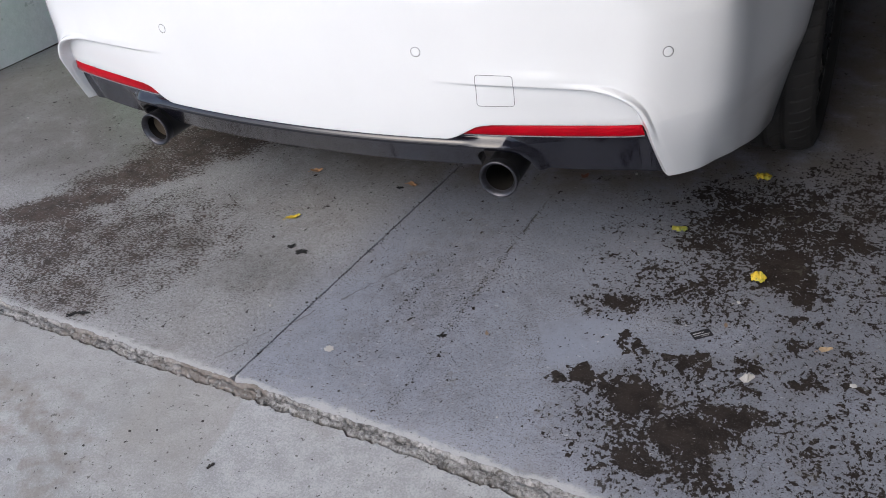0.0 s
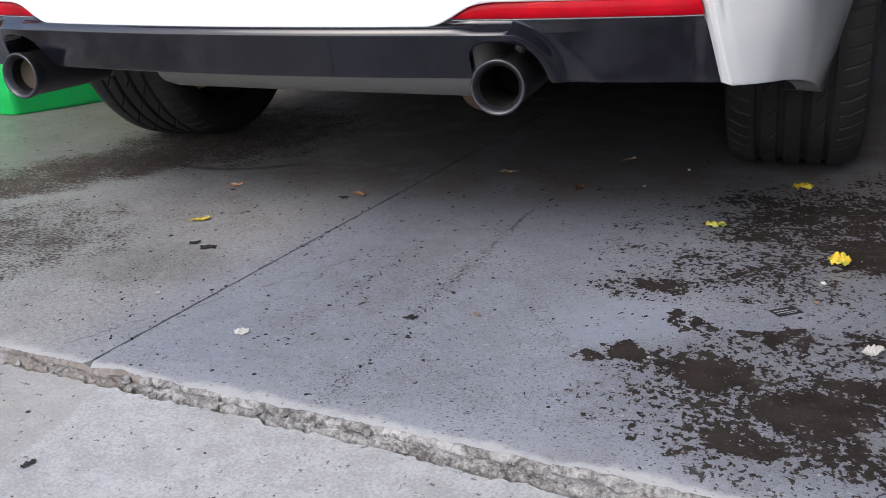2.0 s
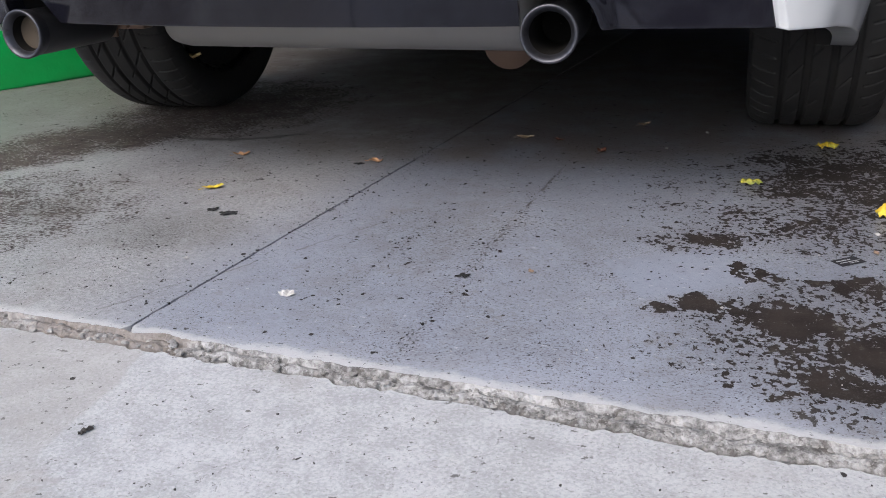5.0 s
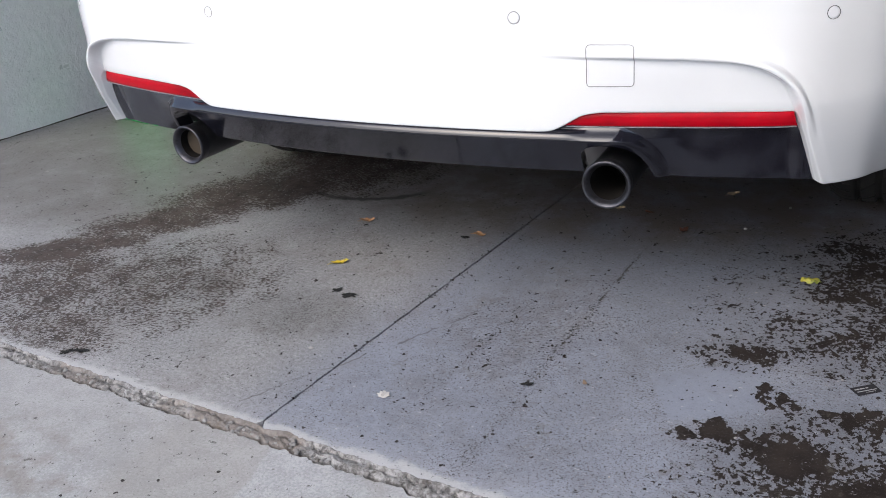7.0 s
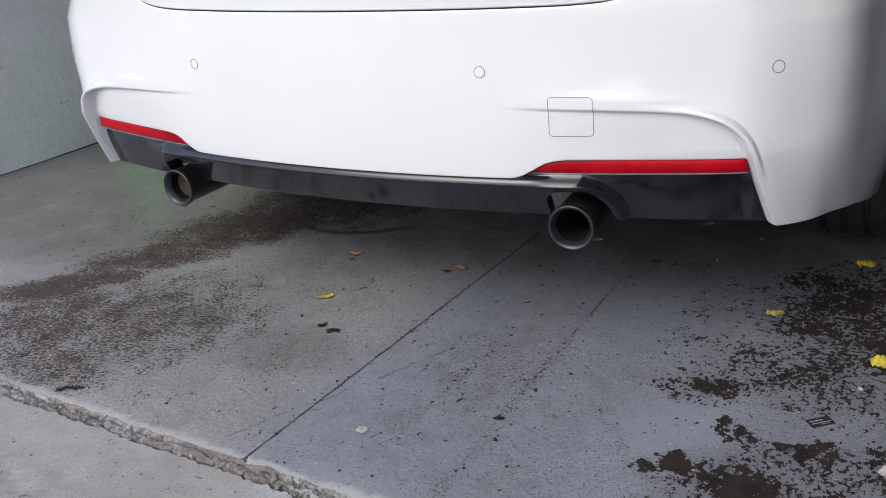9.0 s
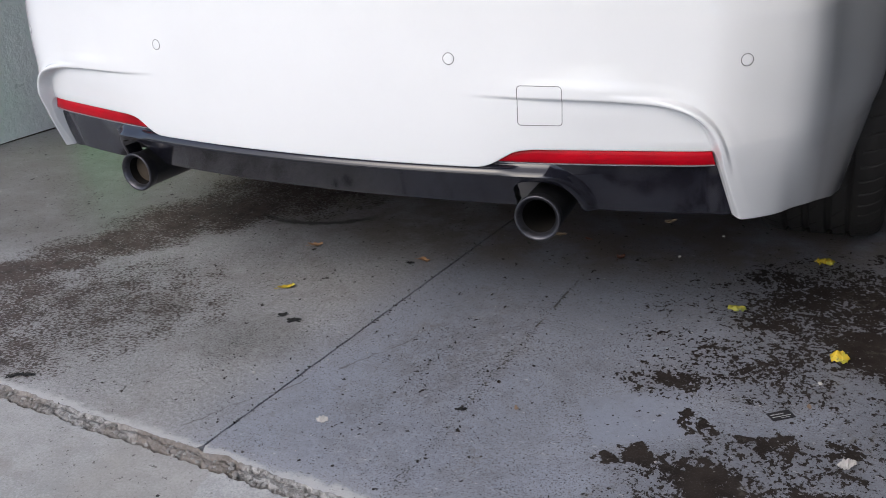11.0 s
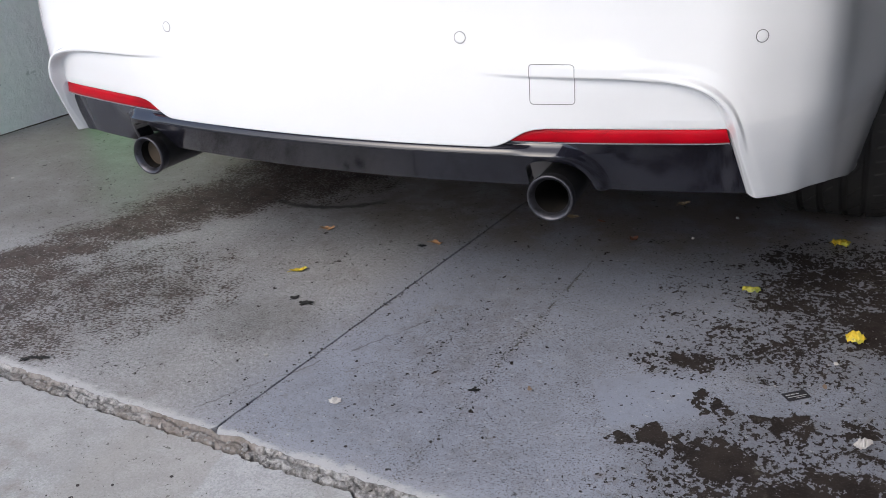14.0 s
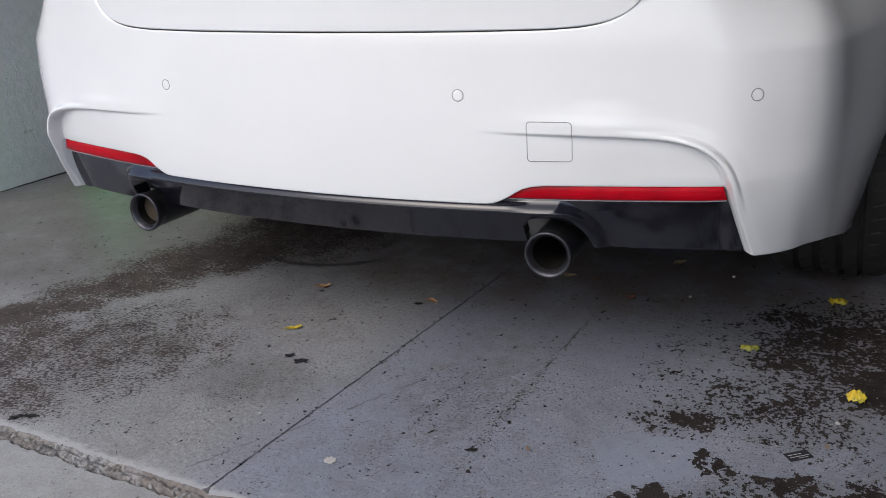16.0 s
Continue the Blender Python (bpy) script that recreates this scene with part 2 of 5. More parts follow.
    col = m.mix(spill * m.noise(60.0, 5.0, 0.7).ramp(0.36, 0.6), col, (0.10, 0.095, 0.085))
    col = m.mix(loose.ramp(0.05, 0.8) * 0.30, col, (0.088, 0.086, 0.092))
    # a sooty arc scuffed by a turning tyre
    ax, ay = x + 0.44, y - 0.62
    ring = ((ax * ax + ay * ay).op("SQRT") - 0.245 + (m.noise(30.0, 3.0) - 0.5) * 0.03).size()
    arc = ring.ramp(0.015, 0.004) * y.ramp(0.50, 0.44) * (x + 0.58).ramp(0.0, 0.08)
    # swept lighter strokes beside the left wheel track
    su = (x + 0.56) * 0.86 + (y - 0.08) * 0.51
    sv = (y - 0.08) * 0.86 - (x + 0.56) * 0.51
    sweep = blob(su * 0.55, sv, 0.0, 0.0, 0.11, 0.08).ramp(0.0, 0.4) * m.noise(30.0, 3.0, 0.6, m.vec(su * 0.15, sv * 2.2)).ramp(0.45, 0.6)
    bare_left = bare_left * (1.0 - sweep * 0.8)
    tone = m.noise(26.0, 5.0, 0.6)
    bare = m.mix(tone.ramp(0.35, 0.65), (0.018, 0.0145, 0.0135), (0.032, 0.026, 0.023))
    bare = m.mix(left.ramp(0.0, 0.1) * 0.85, bare, m.mix(tone.ramp(0.3, 0.7), (0.036, 0.027, 0.023), (0.094, 0.072, 0.061)))
    film = left.ramp(0.15, 0.75) * m.noise(14.0, 5.0, 0.65).ramp(0.35, 0.65)
    col = m.mix(film * 0.25, col, (0.13, 0.115, 0.10))
    col = m.mix(bare_left * 0.95, col, bare)
    col = m.mix(bare_right, col, bare)
    col = m.mix(arc * 0.95, col, (0.020, 0.018, 0.016))
    col = m.mix(m.noise(85.0, 4.0, 0.65, m.vec(x * 0.7, y * 1.6, 3.7)).ramp(0.665, 0.68) * 0.55, col, (0.50, 0.50, 0.51))
    col = m.mix(specks * (0.93 - fresh * 0.6), col, (0.034, 0.03, 0.028))
    col = m.mix(pits * (0.82 - fresh * 0.65), col, (0.045, 0.041, 0.038))
    col = m.mix(pepper * (0.68 - fresh * 0.6), col, (0.042, 0.038, 0.036))
    wisp = (m.noise(60.0, 5.0, 0.72, None, 0.5) * 0.6 + m.noise(9.0, 3.0) * 0.4).ramp(0.575, 0.625)
    col = m.mix(wisp * 0.40 * (1.0 - fresh), col, (0.115, 0.105, 0.090))
    # faint cracks along the wheel lane
    line = (x - 0.337 - (y + 0.53) * 0.045 + (m.noise(14.0, 4.0, 0.7) - 0.5) * 0.014).size()
    crack = line.ramp(0.0034, 0.0014) * (m.noise(26.0, 5.0, 0.78) + y * 0.16).ramp(0.515, 0.545) * y.ramp(-0.56, -0.50) * y.ramp(0.32, 0.22)
    line2 = ((x - 0.03) * 0.86 - (y + 0.31) * 0.5 + (m.noise(8.0, 4.0, 0.7) - 0.5) * 0.05).size()
    crack2 = line2.ramp(0.0028, 0.001) * blob(x, y, 0.04, -0.27, 0.26, 0.26).ramp(0.0, 0.2) * m.noise(12.0, 2.0).ramp(0.42, 0.58)
    col = m.mix(crack * 0.9 + crack2 * 0.6, col, (0.05, 0.045, 0.04))
    # the sill edge is scuffed to pale cement
    edge = y + x * 0.062 + 0.538 + (m.noise(9.0, 4.0, 0.6) - 0.5) * 0.04
    ragged = edge + (m.noise(60.0, 4.0, 0.7) - 0.5) * 0.035
    scuffed = (edge.ramp(0.07, 0.0) * 0.13 + ragged.ramp(0.020, 0.005) * 0.68).clip() * (1.0 - specks * 0.8)
    col = m.mix(scuffed, col, m.mix(grit, (0.37, 0.372, 0.375), (0.53, 0.532, 0.535)))
    damage = bare_right.top(bare_left * 0.8).top(specks)
    rough = 0.30 + damage * 0.28 + (grit - 0.5) * 0.12 + side * 0.08
    height = (1.0 - damage) * 0.32 + grit * 0.10 + m.noise(18.0, 4.0) * 0.25 - pits * 0.3 - crack * 0.5
    return m.done(col, rough, 0.0, height, 0.7, 0.003, Specular_IOR_Level=0.45 - damage * 0.33)


def apron_material():
    m = Mat("broom_finished_concrete")
    x, y, z = m.xyz()
    grit = m.noise(260.0, 4.0, 0.7)
    mid = m.noise(22.0, 5.0, 0.6)
    big = m.noise(1.7, 4.0, 0.6)
    col = m.mix((grit * 0.5 + mid * 0.3 + big * 0.2).ramp(0.40, 0.60), (0.268, 0.274, 0.281), (0.391, 0.400, 0.410))
    stain = m.noise(4.5, 5.0, 0.62).ramp(0.56, 0.70)
    col = m.mix(stain * 0.35, col, (0.23, 0.215, 0.20))
    rust = m.noise(3.1, 5.0, 0.66, m.vec(x + 4.0, y)).ramp(0.57, 0.68) * m.noise(38.0, 4.0, 0.6).ramp(0.40, 0.62)
    col = m.mix(rust * 0.45, col, (0.20, 0.165, 0.135))
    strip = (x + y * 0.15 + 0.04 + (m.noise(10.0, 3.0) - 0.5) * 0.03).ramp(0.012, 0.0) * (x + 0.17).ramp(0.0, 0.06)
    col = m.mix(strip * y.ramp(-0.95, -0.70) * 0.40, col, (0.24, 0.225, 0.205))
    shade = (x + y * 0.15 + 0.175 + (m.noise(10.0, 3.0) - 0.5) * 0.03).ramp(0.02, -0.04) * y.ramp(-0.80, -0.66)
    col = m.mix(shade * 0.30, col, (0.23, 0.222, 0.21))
    brown = blob(x, y, -0.42, -0.86, 0.42, 0.26).ramp(0.0, 0.7) * m.noise(16.0, 5.0, 0.66).ramp(0.42, 0.66)
    col = m.mix(brown * 0.55, col, (0.17, 0.145, 0.12))
    specks = m.noise(85.0, 3.0, 0.6).ramp(0.668, 0.688)
    pits = m.noise(210.0, 3.0, 0.6).ramp(0.60, 0.66)
    col = m.mix(specks * 0.8, col, (0.07, 0.065, 0.06))
    col = m.mix(pits * 0.4, col, (0.12, 0.115, 0.105))
    height = grit * 0.5 + mid * 0.4 - pits * 0.5 - specks * 0.3
    return m.done(col, 0.82, 0.0, height, 0.6, 0.003)


def sill_material():
    m = Mat("broken_mortar")
    x, y, z = m.xyz()
    grit = m.noise(140.0, 5.0, 0.7)
    mid = m.noise(24.0, 5.0, 0.65)
    stones = m.cells(95.0, 'F1', None, 1.0)
    col = m.mix((grit * 0.5 + mid * 0.5).ramp(0.38, 0.60), (0.095, 0.090, 0.086), (0.345, 0.341, 0.336))
    cracks = (m.noise(60.0, 5.0, 0.7).ramp(0.56, 0.62) * 0.6 + stones.ramp(0.62, 0.80) * 0.25).clip()
    col = m.mix(cracks, col, (0.055, 0.048, 0.042))
    # earth smeared over the mortar, thickest beside the control joint
    earth = blob(x, y, -0.02, -0.55, 0.13, 0.12).ramp(0.0, 0.4).top((m.noise(6.0, 4.0, 0.6).ramp(0.50, 0.62)) * x.ramp(0.25, -0.05) * 0.8)
    col = m.mix(earth * 0.75, col, m.mix(mid, (0.105, 0.088, 0.076), (0.245, 0.212, 0.186)))
    # shade of the groove put into the colour: darker with depth
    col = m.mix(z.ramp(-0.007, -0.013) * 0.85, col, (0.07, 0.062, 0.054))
    return m.done(col, 0.92, 0.0, grit * 0.5 + m.noise(55.0, 5.0, 0.7) * 0.5 - stones * 0.35, 1.0, 0.008)


def wall_material():
    m = Mat("painted_render")
    x, y, z = m.xyz()
    n = m.noise(34.0, 6.0, 0.6)
    bumps = m.noise(110.0, 4.0, 0.6)
    blot = m.noise(3.0, 4.0)
    col = m.mix((n * 0.5 + blot * 0.5).ramp(0.3, 0.7), (0.74, 0.725, 0.74), (0.85, 0.83, 0.845))
    drip = m.noise(18.0, 3.0, 0.6, m.vec(x * 1.0, y * 1.0, z * 0.12)).ramp(0.60, 0.70)
    col = m.mix(drip * 0.25, col, (0.66, 0.655, 0.67))
    col = m.mix(m.noise(13.0, 5.0, 0.7).ramp(0.64, 0.70) * 0.5, col, (0.30, 0.31, 0.31))
    return m.done(col, 0.6, 0.0, n * 0.7 + bumps * 0.3, 0.6, 0.008)


def paint_material():
    m = Mat("white_car_paint")
    grime = m.noise(3.5, 5.0, 0.6)
    col = m.mix(grime.ramp(0.35, 0.7), (0.712, 0.723, 0.732), (0.688, 0.699, 0.708))
    return m.done(col, 0.32, 0.0, m.noise(900.0, 2.0), 0.02, 0.0005, Coat_Weight=1.0, Coat_Roughness=0.03, Specular_IOR_Level=0.4)


def gloss_black():
    m = Mat("dark_grey_gloss_plastic")
    n = m.noise(5.0, 4.0)
    return m.done(m.mix(n, (0.0075, 0.0075, 0.012), (0.011, 0.011, 0.0165)), 0.10 + (m.noise(40.0, 4.0) - 0.5) * 0.05, 0.0,
                  m.noise(500.0, 2.0), 0.02, 0.0005, Specular_IOR_Level=0.36, Coat_Weight=0.45, Coat_Roughness=0.10)


def reflector_red():
    m = Mat("red_reflector_plastic")
    x, y, z = m.xyz()
    prism = m.cells(330.0, "F1", rand=0.1)
    glow = m.noise(9.0, 3.0) * 0.6 + m.noise(60.0, 3.0, 0.6, m.vec(x * 0.12, z)) * 0.4
    col = m.mix(glow.ramp(0.3, 0.7), (0.21, 0.001, 0.006), (0.42, 0.0015, 0.010))
    return m.done(col, 0.30, 0.0, prism, 0.05, 0.001, Specular_IOR_Level=0.06, Coat_Weight=0.15, Coat_Roughness=0.08)


def tyre_rubber():
    m = Mat("tyre_rubber")
    n = m.noise(40.0, 5.0)
    dust = m.noise(6.0, 4.0).ramp(0.4, 0.7)
    return m.done(m.mix(dust * 0.6 + n * 0.3, (0.010, 0.0095, 0.0095), (0.028, 0.026, 0.0245)), 0.75, 0.0, n, 0.2, 0.002)


def tip_metal():
    m = Mat("satin_black_chrome")
    n = m.noise(30.0, 5.0)
    soot = m.noise(70.0, 4.0).ramp(0.55, 0.65)
    return m.done(m.mix(soot * 0.5, (0.065, 0.065, 0.074), (0.030, 0.029, 0.028)), 0.32 + n * 0.15, 0.85, n, 0.05, 0.001)


M_FLOOR, M_APRON, M_SILL, M_WALL = floor_material(), apron_material(), sill_material(), wall_material()
M_PAINT, M_BLACK, M_RED, M_TYRE, M_TIP = paint_material(), gloss_black(), reflector_red(), tyre_rubber(), tip_metal()
M_SEAM = plain("panel_seam", (0.10, 0.10, 0.105), 0.7)
M_SEAL = plain("rubber_seal", (0.035, 0.035, 0.037), 0.7)
M_SOOT = plain("sooty_steel", (0.010, 0.009, 0.008), 0.85, 0.0, 0.4, 40, Specular_IOR_Level=0.08)
M_CORE = plain("rusty_baffle", (0.036, 0.025, 0.014), 0.8, 0.0, 0.35, 50)
M_SLEEVE = plain("black_sleeve", (0.012, 0.012, 0.013), 0.42)
M_MUFFLER = plain("muffler_steel", (0.215, 0.205, 0.195), 0.5, 0.5, 0.2, 12)
M_RUST = plain("rusty_pipe", (0.15, 0.098, 0.070), 0.6, 0.5, 0.35, 25)
M_BRASS = plain("dull_brass", (0.42, 0.31, 0.14), 0.4, 0.7)
M_UNDER = plain("underbody_black", (0.010, 0.010, 0.010), 0.8)
M_TRIM = plain("pale_grey_trim", (0.22, 0.22, 0.235), 0.3)
M_RIM = plain("dark_grey_alloy", (0.06, 0.06, 0.063), 0.28, 0.8)
M_GLASS = plain("tinted_glass", (0.01, 0.012, 0.013), 0.06, 0.0, 0.05)
M_CEIL = plain("ceiling_board", (0.19, 0.195, 0.20), 0.85, 0.0, 0.08, 8)
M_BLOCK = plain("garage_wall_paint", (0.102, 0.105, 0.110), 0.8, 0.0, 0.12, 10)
# darker than the other walls to keep bounced light off the right
M_SIDE = plain("shading_side_wall", (0.070, 0.074, 0.082), 0.8, 0.0, 0.12, 10)


def joint_dirt():
    m = Mat("joint_dirt")
    n = m.noise(80.0, 4.0, 0.65)
    packed = m.noise(16.0, 4.0, 0.6).ramp(0.48, 0.64)
    col = m.mix(packed * 0.5, m.mix(n, (0.018, 0.016, 0.014), (0.040, 0.035, 0.030)), m.mix(n, (0.07, 0.065, 0.06), (0.19, 0.185, 0.18)))
    return m.done(col, 0.95, 0.0, n, 0.6, 0.002)


M_DIRT = joint_dirt()
M_EARTH = plain("packed_earth", (0.045, 0.034, 0.028), 0.95, 0.0, 0.4, 60, 0.6)


def leaf_material(name, main, second, crease):
    m = Mat(name)
    tint = m.noise(60.0, 3.0, 0.6)
    fold = m.noise(150.0, 4.0, 0.6, None, 0.6)
    col = m.mix(tint.ramp(0.44, 0.60), main, second)
    col = m.mix(fold.ramp(0.58, 0.66) * 0.75, col, crease)
    return m.done(col, 0.55, 0.0, fold, 0.5, 0.002)


M_YELLOW = leaf_material("yellow_leaf", (0.56, 0.40, 0.025), (0.40, 0.37, 0.04), (0.17, 0.11, 0.03))
M_LIME = leaf_material("yellow_green_leaf", (0.36, 0.34, 0.05), (0.24, 0.28, 0.05), (0.12, 0.10, 0.03))
M_ORANGE = plain("orange_brown_leaf", (0.42, 0.235, 0.115), 0.6, 0.0, 0.35, 90, 0.4)
M_TAN = plain("dry_tan_leaf", (0.40, 0.30, 0.19), 0.7, 0.0, 0.3, 90, 0.4)
M_BROWN = plain("brown_leaf", (0.15, 0.06, 0.035), 0.7, 0.0, 0.3, 90, 0.4)
M_SCRAP = plain("dull_brown_leaf", (0.24, 0.17, 0.12), 0.8, 0.0, 0.35, 90, 0.4)
M_PAPER = plain("white_tissue", (0.42, 0.41, 0.395), 0.85, 0.0, 0.15, 90, 0.4)
M_CARD = plain("black_card", (0.012, 0.012, 0.016), 0.75)
M_INK = plain("white_print", (0.42, 0.42, 0.42), 0.5)
M_CHIP = plain("dark_chip", (0.022, 0.019, 0.017), 0.8, 0.0, 0.5, 70)
M_FLAKE = plain("black_rubber_flake", (0.007, 0.007, 0.007), 0.8)


def bag_material():
    m = Mat("green_woven_plastic")
    x, y, z = m.xyz()
    weave = m.noise(240.0, 2.0)
    fold = m.noise(7.0, 4.0, 0.6)
    col = m.mix(fold, (0.004, 0.30, 0.055), (0.012, 0.46, 0.10))
    return m.done(col, 0.38, 0.0, fold * 0.7 + m.noise(22.0, 3.0) * 0.2 + weave * 0.02, 0.40, 0.02)



def rubble_material():
    m = Mat("mortar_crumbs")
    tone = Val(m.tree, m.tree.nodes.new("ShaderNodeNewGeometry").outputs["Random Per Island"])
    grit = m.noise(300.0, 4.0, 0.7)
    col = m.mix((tone * 0.5 + grit * 0.5).clip(), (0.085, 0.079, 0.072), (0.345, 0.338, 0.328))
    return m.done(col, 0.92, 0.0, grit, 0.6, 0.002)


M_RUBBLE = rubble_material()
M_BAG = bag_material()
M_TREES = plain("far_foliage", (0.06, 0.075, 0.05), 0.9, 0.0, 0.4, 0.6)


# ---- mesh helpers ----
def mesh_object(name, verts, faces, material, parent=None, label="", smooth=True):
    me = bpy.data.meshes.new(name)
    me.from_pydata([tuple(map(float, v)) for v in verts], [], [tuple(int(i) for i in f) for f in faces])
    me.materials.append(material)
    if smooth:
        me.shade_smooth()
    me.update()
    ob = new(name, me)
    if parent:
        ob.parent = parent
    return tagged(ob, label)


def part(name, bm, material, parent=None, label="", smooth=False):
    me = bpy.data.meshes.new(name)
    bmesh.ops.recalc_face_normals(bm, faces=bm.faces)
    bm.to_mesh(me)
    bm.free()
    me.materials.append(material)
    if smooth:
        me.shade_smooth()
    ob = new(name, me)
    if parent:
        ob.parent = parent
    return tagged(ob, label)


def grid_faces(rows, cols, wrap=False):
    out = []
    for r in range(rows - 1):
        for c in range(cols if wrap else cols - 1):
            d = (c + 1) % cols
            out.append((r * cols + c, r * cols + d, (r + 1) * cols + d, (r + 1) * cols + c))
    return out


def box(bm, lo, hi, bevel=0.0):
    made = bmesh.ops.create_cube(bm, size=1.0)["verts"]
    for v in made:
        v.co = Vector([lo[k] + (v.co[k] + 0.5) * (hi[k] - lo[k]) for k in range(3)])
    if bevel:
        edges = {e for v in made for e in v.link_edges}
        bmesh.ops.bevel(bm, geom=list(edges), offset=bevel, segments=3, affect="EDGES", profile=0.5)
    return made


def revolve(profile, steps, axis="y", origin=(0, 0, 0)):
    """Verts and faces of a profile of (radius, along) turned about an axis."""
    verts = []
    for r, a in profile:
        for k in range(steps):
            w = 2 * math.pi * k / steps
            u, v = r * math.cos(w), r * math.sin(w)
            p = (u, a, v) if axis == "y" else (a, u, v)
            verts.append([p[i] + origin[i] for i in range(3)])
    return verts, grid_faces(len(profile), steps, True)


def smooth01(t):
    t = np.clip(t, 0, 1)
    return t * t * (3 - 2 * t)


def group_empty(name, label, category, group="", at=(0, 0, 0)):
    ob = new(name)
    ob.location = at
    return tagged(ob, label, category, group)


# ---- floor, sill and driveway ----
def fbm(x, y, seed=0.0, octaves=4):
    return sum(noise.noise(Vector((x * 2 ** k, y * 2 ** k, seed + k * 7.1))) / 2 ** k for k in range(octaves))


def sill_upper(x):
    return -0.538 - 0.062 * x + 0.006 * fbm(x * 5, 0, 3.0) + 0.005 * fbm(x * 28, 0, 9.0) + 0.0025 * fbm(x * 110, 0, 10.0)


def sill_lower(x):
    wide = 0.036 + 0.011 * float(smooth01((x - 0.2) / 0.6))
    return -0.534 - 0.060 * x - wide + 0.007 * fbm(x * 4, 0, 15.0) + 0.008 * fbm(x * 24, 0, 21.0) + 0.004 * fbm(x * 90, 0, 22.0)


SILL_X = sorted(set([round(-1.30 + 0.005 * k, 4) for k in range(561)] + [-7 + 0.5 * k for k in range(12)] + [1.6 + 0.4 * k for k in range(12)]))
JOINT_X, JOINT_SLOPE, BACK = 0.0, 0.0965, 6.2


def joint_x(y):
    return JOINT_X + JOINT_SLOPE * (y + 0.513)


def slab(name, points, label):
    bm = bmesh.new()
    upper = [bm.verts.new((x, y, 0.0)) for x, y in points]
    lower = [bm.verts.new((x, y, -0.12)) for x, y in points]
    bm.faces.new(upper)
    n = len(points)
    for k in range(n):
        bm.faces.new((upper[k], lower[k], lower[(k + 1) % n], upper[(k + 1) % n]))
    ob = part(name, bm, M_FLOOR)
    return tagged(ob, label, "floor", "", "structure")


front_left = [(x, sill_upper(x)) for x in SILL_X if x < -0.006]
front_right = [(x, sill_upper(x)) for x in SILL_X if x > 0.006]
joint_y = [-0.526 + 0.012 * k for k in range(140)]
edge_left = [(joint_x(y) - 0.0019 + 0.0026 * fbm(y * 30, 1, 4.0), y) for y in joint_y]
edge_right = [(joint_x(y) + 0.0019 + 0.0026 * fbm(y * 34, 2, 8.0), y) for y in joint_y]
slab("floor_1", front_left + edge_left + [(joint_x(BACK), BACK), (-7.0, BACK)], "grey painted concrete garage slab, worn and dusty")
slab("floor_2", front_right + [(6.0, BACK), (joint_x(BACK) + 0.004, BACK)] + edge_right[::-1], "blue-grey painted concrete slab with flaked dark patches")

bm = bmesh.new()
dirt = [bm.verts.new((joint_x(y) + s * 0.009, y, -0.0045 + 0.0015 * fbm(y * 60, s, 2.0))) for y in joint_y for s in (-1, 1)]
for k in range(len(joint_y) - 1):
    bm.faces.new((dirt[2 * k], dirt[2 * k + 1], dirt[2 * k + 3], dirt[2 * k + 2]))
tagged(part("trim_joint", bm, M_DIRT), "dirt packed in the slab's control joint", "joint", "", "structure")

STEPS = 30
sill_verts = []
for x in SILL_X:
    a, b = sill_upper(x), sill_lower(x)
    near = -1.35 < x < 1.55
    for k in range(STEPS + 1):
        v = k / STEPS
        y = a + (b - a) * v
        z = -0.003 * float(smooth01(v * 5)) - 0.002 * v - 0.008 * math.exp(-((v - 0.84) / 0.11) ** 2) - 0.003 * math.exp(-((v - 0.22) / 0.10) ** 2)
        if near and 0 < k < STEPS:
            w = math.sin(math.pi * v) ** 0.6
            z += w * (0.0034 * fbm(x * 30, y * 45, 31.0) + 0.0050 * (0.28 - abs(fbm(x * 48, y * 75, 35.0, 3))) + 0.003 * fbm(x * 9, y * 9, 39.0, 2))
            y += w * 0.007 * fbm(x * 45, y * 40, 44.0, 3)
        if k == STEPS:
            z = -0.0042
        sill_verts.append((x, y, z))
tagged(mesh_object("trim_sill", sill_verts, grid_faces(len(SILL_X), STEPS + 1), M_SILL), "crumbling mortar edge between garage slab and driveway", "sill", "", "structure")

bm = bmesh.new()
apron = [bm.verts.new((x, sill_lower(x) + 0.001, -0.005)) for x in SILL_X]
lip = [bm.verts.new((x, sill_lower(x) - 0.04, -0.005)) for x in SILL_X]
for k in range(len(SILL_X) - 1):
    bm.faces.new((apron[k], apron[k + 1], lip[k + 1], lip[k]))
far = [bm.verts.new(p) for p in ((900, lip[-1].co.y, -0.005), (900, -900, -0.005), (-900, -900, -0.005), (-900, lip[0].co.y, -0.005))]
bm.faces.new([*lip, *far])
land = [bm.verts.new(p) for p in ((-900, lip[0].co.y, -0.02), (-7, lip[0].co.y, -0.02), (-7, 900, -0.02), (-900, 900, -0.02))]
bm.faces.new(land)
land = [bm.verts.new(p) for p in ((6, lip[-1].co.y, -0.02), (900, lip[-1].co.y, -0.02), (900, 900, -0.02), (6, 900, -0.02))]
bm.faces.new(land)
land = [bm.verts.new(p) for p in ((-7, BACK, -0.02), (6, BACK, -0.02), (6, 900, -0.02), (-7, 900, -0.02))]
bm.faces.new(land)
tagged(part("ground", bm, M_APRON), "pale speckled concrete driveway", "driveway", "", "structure")


